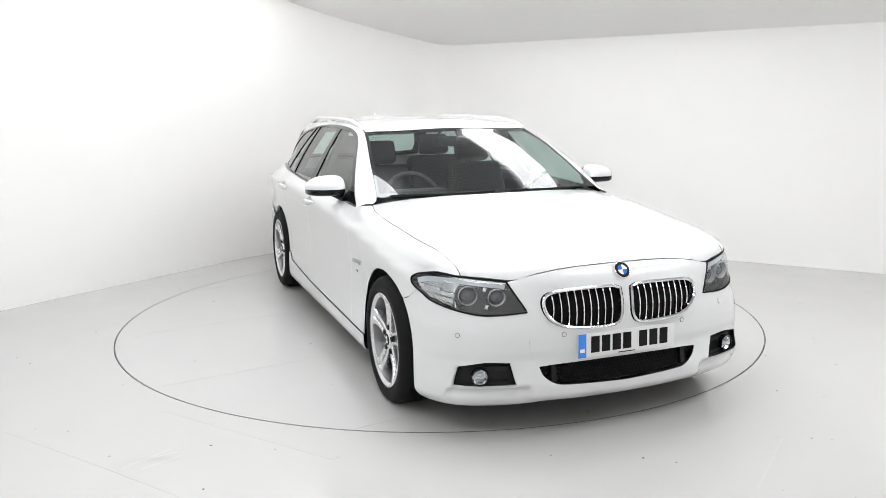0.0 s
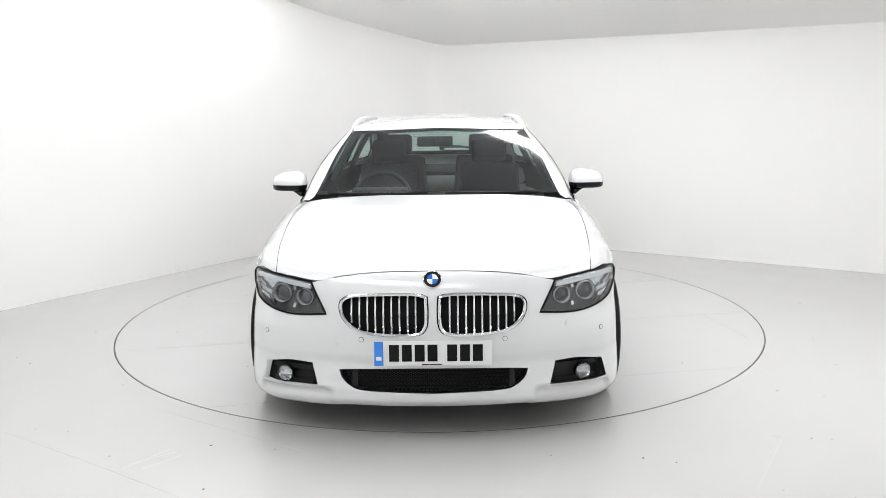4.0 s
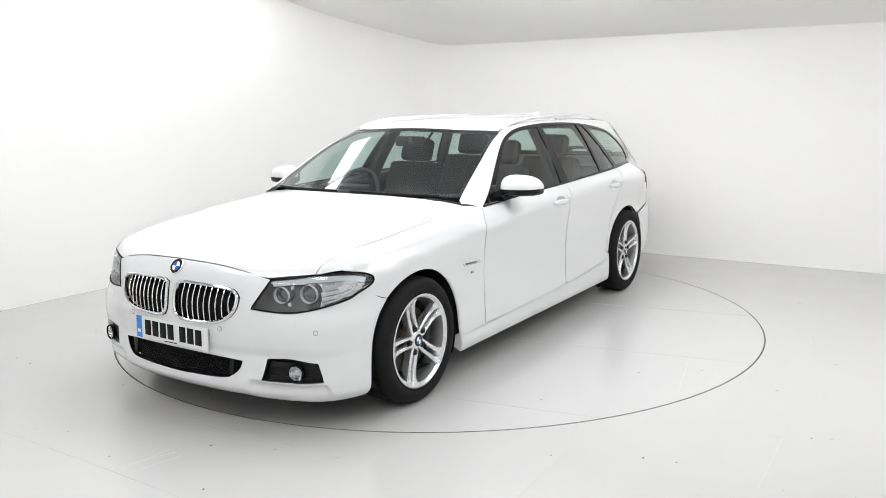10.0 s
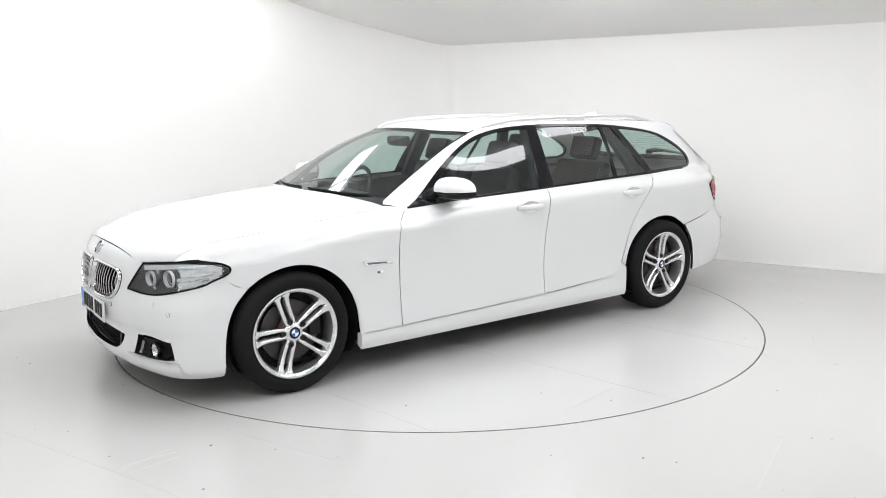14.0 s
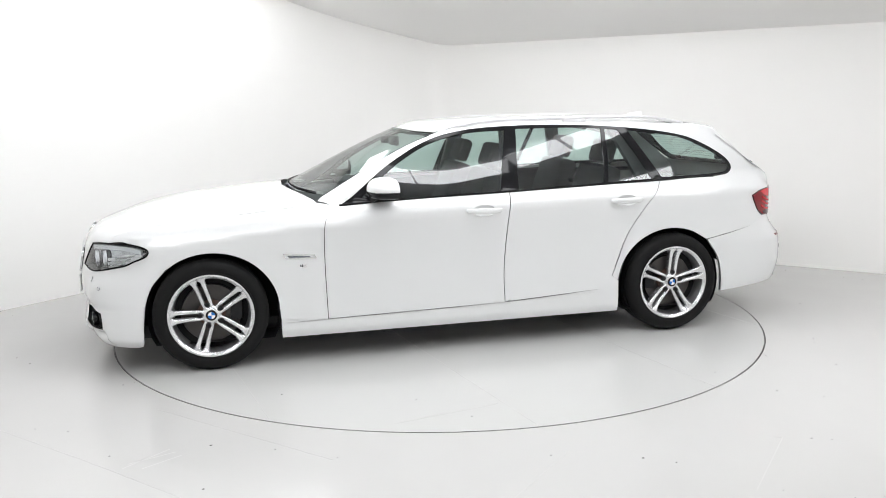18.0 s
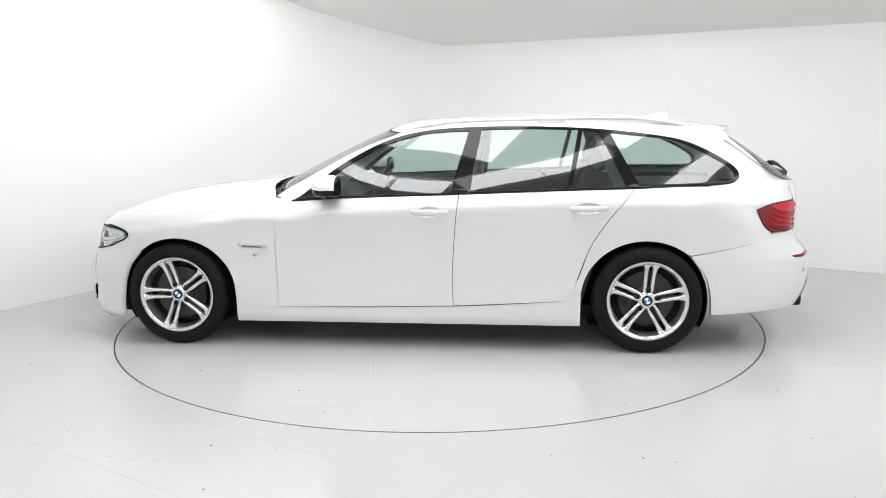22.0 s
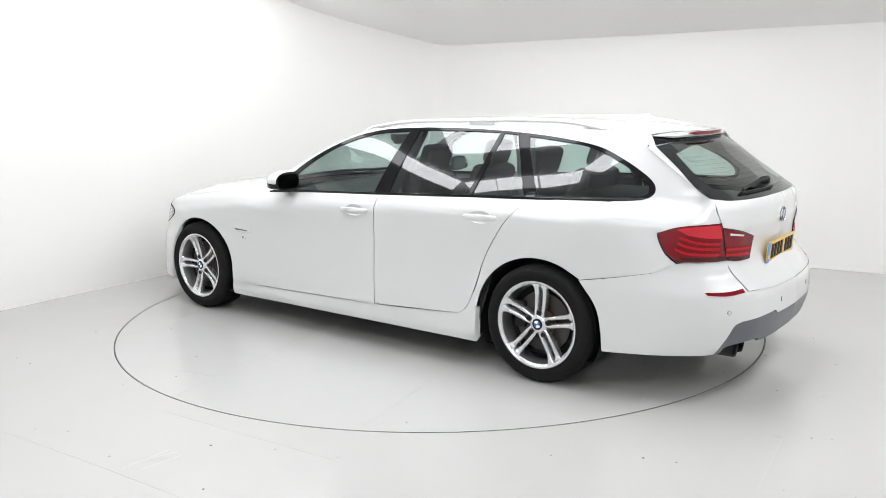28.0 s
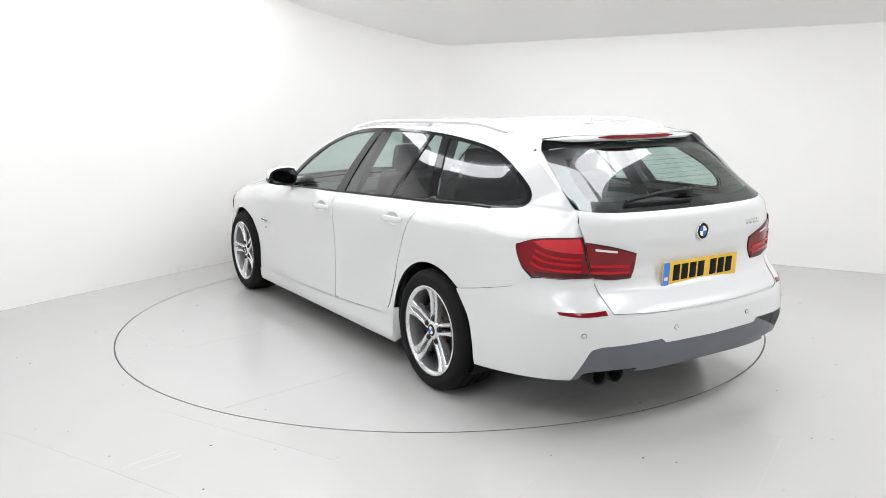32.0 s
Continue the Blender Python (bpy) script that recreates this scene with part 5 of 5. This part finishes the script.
# ---- top ----
bm = bmesh.new()
prof = [(.085, 0), (.06, .012), (.02, .028), (-.03, .036), (-.07, .041), (-.085, .038), (-.09, 0)]
rows_ = []
for x, z in prof:
    w = .026 * (1 - z / .075)
    rows_.append([bm.verts.new((x, w, 0)), bm.verts.new((x, w * .55, z * .75)), bm.verts.new((x, 0, z)), bm.verts.new((x, -w * .55, z * .75)), bm.verts.new((x, -w, 0))])
for a, b in zip(rows_, rows_[1:]):
    for j in range(4):
        bm.faces.new((a[j], a[j + 1], b[j + 1], b[j]))
bmesh.ops.remove_doubles(bm, verts=bm.verts[:], dist=.0005)
bm.transform(Matrix.Translation((-1.62, 0, float(roof_top(-1.62, 0)) - .002)))
part("roof_antenna", bm, M_PAINT, car, "white fin antenna")
# cowl and wipers
COWL = loop([(.795, .745), (.915, .4), (.958, 0), (.915, -.4), (.795, -.745)], [(.795, -.745), (.86, -.765)], [(.86, -.765), (.985, -.4), (1.03, 0), (.985, .4), (.86, .765)], [(.86, .765), (.795, .745)])


def cowl(x, y):
    return np.stack([x, y, np.minimum(hood_top(x, y), roof_top(x, y) + .03) - .03], -1)


panel("scuttle", cowl, [COWL], M_MATT, car, h=.04, depth=0, label="black scuttle panel below the windscreen")
for y0, y1 in ((.62, .05), (-.05, -.66)):
    ys = np.linspace(y0, y1, 9)
    xs = .945 - .30 * (ys / .735) ** 2 * .55 - .004
    P = np.array([tuple(on(roof, x, y, .007)[0]) for x, y in zip(xs, ys)])
    w_ = part("front_wiper", sweep(P, [(-.005, -.006), (.005, -.006), (.002, .004), (-.002, .004)], up=(.4, 0, 1)), M_MATT, car, "black windscreen wiper")
SB = loop([(.775, .725), (.42, .655), (.09, .588)], [(.09, .588), (.168, .35), (.195, 0), (.168, -.35), (.09, -.588)], [(.09, -.588), (.42, -.655), (.775, -.725)], [(.775, -.725), (.90, -.4), (.945, 0), (.90, .4), (.775, .725)])
SI = loop([(.755, .712), (.42, .648), (.115, .582)], [(.115, .582), (.195, .35), (.225, 0), (.195, -.35), (.115, -.582)], [(.115, -.582), (.42, -.648), (.755, -.712)], [(.755, -.712), (.87, -.4), (.915, 0), (.87, .4), (.755, .712)])
panel("windscreen_border", roof, [SCR, SI], M_BLACK, car, h=.04, off=-.003, depth=0, label="black printed screen border")


# ---- wheels ----
def spoke_mesh(a, e):
    """One straight blade of a spoke pair: it follows the slot on one side and flares into the rim on the other."""
    bm = bmesh.new()
    rows = []
    for r, lo, hi, y in ((.040, .004, .026, .092), (.060, .0100, .030, .095), (.085, .0105, .0325, .094), (.12, .0108, .034, .094), (.155, .0110, .0355, .096), (.185, .0112, .0385, .101),
                         (.200, .0105, .042, .105), (.208, .0060, .046, .108), (.214, .0005, .050, .111), (.226, .0003, .056, .113)):
        q = [(lo, y - .045), (lo, y - .010), (lo + .004, y - .0015), (lo + .008 if hi - lo > .02 else hi - .006, y + .001), (hi - .006, y), (hi - .001, y - .005), (hi, y - .014), (hi - .004, y - .045)]
        rows.append([bm.verts.new((r * math.cos(a) - e * b * math.sin(a), c, r * math.sin(a) + e * b * math.cos(a))) for b, c in q])
    for p, q in zip(rows, rows[1:]):
        for i in range(7):
            bm.faces.new((p[i], p[i + 1], q[i + 1], q[i]) if e > 0 else (p[i + 1], p[i], q[i], q[i + 1]))
    return bm


def wheel(cx, sg, turn):
    cy = sg * .806
    hub = lathe([(.244, .115), (.2425, .120), (.234, .1205), (.226, .114), (.221, .108)], 72)
    root = part("wheel", hub, M_RIM, car, "silver alloy wheel")
    m = Matrix.Translation((cx, cy, HUB_Z)) @ (Matrix.Rotation(math.pi, 4, "Z") if sg < 0 else Matrix.Identity(4))
    root.matrix_local = m
    barrel = lathe([(.2215, .109), (.215, .085), (.209, .0), (.209, -.10), (.236, -.105)], 64)
    part("wheel_barrel", barrel, M_BARREL, root)
    tyre = lathe([(.241, .112), (.245, .1205), (.250, .1225), (.256, .1215), (.262, .1255), (.285, .1265), (.302, .123), (.315, .112), (.325, .095), (.328, .07), (.323, .068), (.323, .058), (.328, .056), (.3285, .02), (.323, .018), (.323, .008), (.3285, .006),
                  (.3285, -.04), (.323, -.042), (.323, -.052), (.328, -.054), (.325, -.095), (.30, -.12), (.25, -.113)], 108)
    # sipes across the tread and its shoulders
    for i, v in enumerate(tyre.verts):
        rad = math.hypot(v.co.x, v.co.z)
        if (i // 24) % 3 == 0 and rad > .312:
            v.co.x *= (rad - .0022) / rad
            v.co.z *= (rad - .0022) / rad
    part("tyre", tyre, M_RUBBER, root, "black low-profile tyre")
    for k in range(5):
        for e in (-1, 1):
            part("spoke", spoke_mesh(radians(turn + 72 * k), e), M_RIM, root)
        a = radians(turn + 72 * k)
        b = lathe([(.0, .001), (.0085, .001), (.0095, .003), (.0125, .003), (.0135, 0), (.0135, -.014)], 16)
        b.transform(Matrix.Translation((.064 * math.cos(a), .0975, .064 * math.sin(a))))
        part("wheel_bolt", b, M_MATT, root)
    centre = lathe([(.031, .101), (.040, .099), (.048, .094), (.056, .086), (.058, .03)], 40)
    part("hub_centre", centre, M_RIM, root)
    cap = lathe([(.0, .1035), (.029, .1035), (.0315, .101)], 32)
    part("hub_cap", cap, M_INK, root, "black and silver wheel cap")
    for k in range(4):
        v = [(0, .1042, 0)] + [(.0205 * math.cos(radians(90 * k + 10 * i + turn)), .1042, .0205 * math.sin(radians(90 * k + 10 * i + turn))) for i in range(10)]
        mesh_object("cap_quarter", v, [(0, i, i + 1) for i in range(1, 10)], M_BBLUE if k % 2 else M_BWHITE, root, flat=True)
    disc = lathe([(.07, .03), (.085, .036), (.168, .036), (.170, .030), (.170, .008), (.165, .0), (.06, 0)], 48)
    part("brake_disc", disc, M_DISCM, root, "worn steel brake disc")
    hat = lathe([(0, .05), (.07, .05), (.078, .045), (.08, .03)], 32)
    part("disc_hat", hat, M_RUST, root, "rusty brake disc bell")
    # shield widened to the barrel, near black for the shade behind the spokes
    back = lathe([(.0, -.03), (.165, -.03), (.172, .022), (.2085, .028)], 48)
    part("dust_shield_shade", back, M_PIT, root)
    cal = box(-.14 if cx > 0 else .14, .02, .03, .07, .075, .15, .012)
    part("brake_caliper", cal, M_MATT, root)


wheel(ARCH_F, 1, 0)
wheel(ARCH_R, 1, 23)
wheel(ARCH_F, -1, 20)
wheel(ARCH_R, -1, 50)
for cx in (ARCH_F, ARCH_R):
    for sg in (1, -1):
        bm = lathe([(.374, .91), (.374, .60), (.30, .56), (.0, .55)], 40)
        for v in list(bm.verts):
            if v.co.z < -.16:
                v.co.z = -.16
        bm.transform(Matrix.Translation((cx + (-.02 if cx > 0 else .013), 0, .322)) @ Matrix.Diagonal((1, sg, 1, 1)))
        for v in bm.verts:
            if abs(v.co.y) > .9:
                v.co.y = sg * float(side_y(v.co.x, max(v.co.z, .2)) - .03)
        part("wheel_arch_liner", bm, M_MATT, car, "black plastic arch liner")

# dark shell inside the panels and the floor pan
part("floor_pan", box(.1, 0, .215, 3.7, 1.5, .09, .03), M_MATT, car)
part("floor_pan_middle", box(0, 0, .195, 2.0, 1.76, .08, .02), M_MATT, car)
for _name, sg in SIDES:
    sm = side if sg > 0 else mirrored(side)
    panel("door_card", sm, [loop([(1.06, .27), (1.06, .75)], [(1.06, .75), (.80, .89)], [(.80, .89), (-1.3, .985)], [(-1.3, .985), (-1.08, .27)], [(-1.08, .27), (1.06, .27)])], M_CABIN, car, h=.08, off=-.035, depth=0)
    panel("rear_side_trim", sm, [loop([(-1.3, .985), (-2.15, .99)], [(-2.15, .99), (-2.15, .72)], [(-2.15, .72), (-1.3, .75)], [(-1.3, .75), (-1.3, .985)])], M_CABIN, car, h=.06, off=-.03, depth=0)


# ---- cabin ----
def seat(x, y, back_lean, head=True, width=.50):
    bm = box(0, 0, 0, .52, width, .16, .05, seg=3)
    bm.transform(Matrix.Translation((x + .25, y, .52)) @ Matrix.Rotation(radians(-8), 4, "Y"))
    st = part("seat_cushion", bm, M_SEAT, car, "dark cloth seat")
    bm = box(0, 0, .29, .13, width, .60, .055, seg=3)
    for v in bm.verts:
        if v.co.z > .4:
            v.co.y *= .86
    bm.transform(Matrix.Translation((x, y, .52)) @ Matrix.Rotation(radians(-back_lean), 4, "Y"))
    part("seat_back", bm, M_SEAT, st)
    if head:
        top = Matrix.Translation((x, y, .52)) @ Matrix.Rotation(radians(-back_lean), 4, "Y")
        bm = box(.015, 0, .685, .09, .26, .17, .04, seg=3)
        bm.transform(top)
        part("headrest", bm, M_SEAT, st)
        for e in (-.05, .05):
            part("headrest_post", tube([top @ Vector((0, e, .55)), top @ Vector((.0, e, .65))], .006, 8, up=(1, 0, 0)), M_CHROME, st)


seat(-.17, .37, 20)
seat(-.17, -.37, 20)
for y in (.37, -.37):
    seat(-1.02, y, 18, True, .56)
# dashboard and steering wheel
path = [(.60, -.70, .80), (.62, -.35, .85), (.62, 0, .84), (.62, .35, .83), (.60, .70, .80)]
part("dashboard", sweep(cr(path, 4), [(-.20, -.28), (.32, -.28), (.34, .03), (.15, .10), (-.10, .10), (-.20, .04)], up=(0, 0, 1)), M_CABIN, car, "dark grey dashboard")
part("instrument_hood", box(.50, -.37, .955, .16, .36, .06, .025), M_CABIN, car)
m = Matrix.Translation((.37, -.37, .90)) @ Matrix.Rotation(radians(65), 4, "Y")
a_ = np.linspace(0, 2 * math.pi, 40, endpoint=False)
sw = part("steering_wheel", tube([m @ Vector((.185 * math.cos(t), .185 * math.sin(t), 0)) for t in a_], .016, 10, closed=True, up=(m.to_3x3() @ Vector((0, 0, 1)))), M_CABIN, car, "black steering wheel")
bm = box(0, 0, -.01, .12, .16, .05, .02)
bm.transform(m)
part("wheel_boss", bm, M_CABIN, sw)
for a in (90, -90, 0):
    bm = box(.10, 0, -.005, .15, .03, .018, .006)
    bm.transform(m @ Matrix.Rotation(radians(a), 4, "Z"))
    part("wheel_spoke", bm, M_CABIN, sw)
part("inner_mirror", box(.20, -.02, 1.265, .03, .24, .07, .015), M_CABIN, car, "black inner mirror")
part("mirror_stem", box(.27, 0, 1.275, .05, .06, .05, .01), M_CABIN, car)
part("paper_card", box(.83, -.22, .985, .05, .11, .003, .0, m=None), M_BWHITE, car, "white paper card on the dashboard")
# headliner, pillars inside, parcel area
HL = loop([(.08, .54), (-.9, .53), (-1.95, .48)], [(-1.95, .48), (-1.95, -.48)], [(-1.95, -.48), (-.9, -.53), (.08, -.54)], [(.08, -.54), (.08, .54)])
panel("headliner", roof, [HL], M_CREAM, car, h=.1, off=-.035, depth=0, label="pale fabric headliner")
part("load_cover", box(-1.65, 0, .93, .95, 1.30, .03, .008), M_CABIN, car)
part("centre_console", box(.15, 0, .50, .95, .22, .30, .04), M_CABIN, car)
for sg in (1, -1):
    for top, foot in (((-.43, .575, 1.36), (-.37, .80, .95)), ((-1.20, .565, 1.35), (-1.34, .77, .99))):
        part("inner_pillar", sweep(cr([(foot[0], sg * foot[1], foot[2]), ((top[0] + foot[0]) / 2, sg * (top[1] + foot[1]) / 2 + sg * .012, (top[2] + foot[2]) / 2), (top[0], sg * top[1], top[2])], 4), [(-.05, -.02), (.05, -.02), (.05, .02), (-.05, .02)], up=(0, 1, 0)), M_CABIN, car)
# closing blocks behind nose and tail, near black in place of deep shade
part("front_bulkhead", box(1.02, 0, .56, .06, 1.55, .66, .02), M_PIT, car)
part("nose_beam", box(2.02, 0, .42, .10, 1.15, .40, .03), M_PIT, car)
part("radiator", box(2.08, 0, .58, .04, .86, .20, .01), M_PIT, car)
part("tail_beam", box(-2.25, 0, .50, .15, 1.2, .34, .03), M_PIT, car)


def motions():
    rows, table_rows = [], []
    for t in range(0, 33):
        a = -2.70934 - .09211 * (t - 16) + .000121 * (t - 16) ** 2
        c, s = math.cos(a), math.sin(a)
        rows.append((float(t), pose(.1154 * c - .0058 * s, .1154 * s + .0058 * c, 0, 0, 0, math.degrees(a))))
        table_rows.append((float(t), pose(0, 0, 0, 0, 0, math.degrees(a))))
    walk(car, rows)
    walk(turntable, table_rows)


motions()
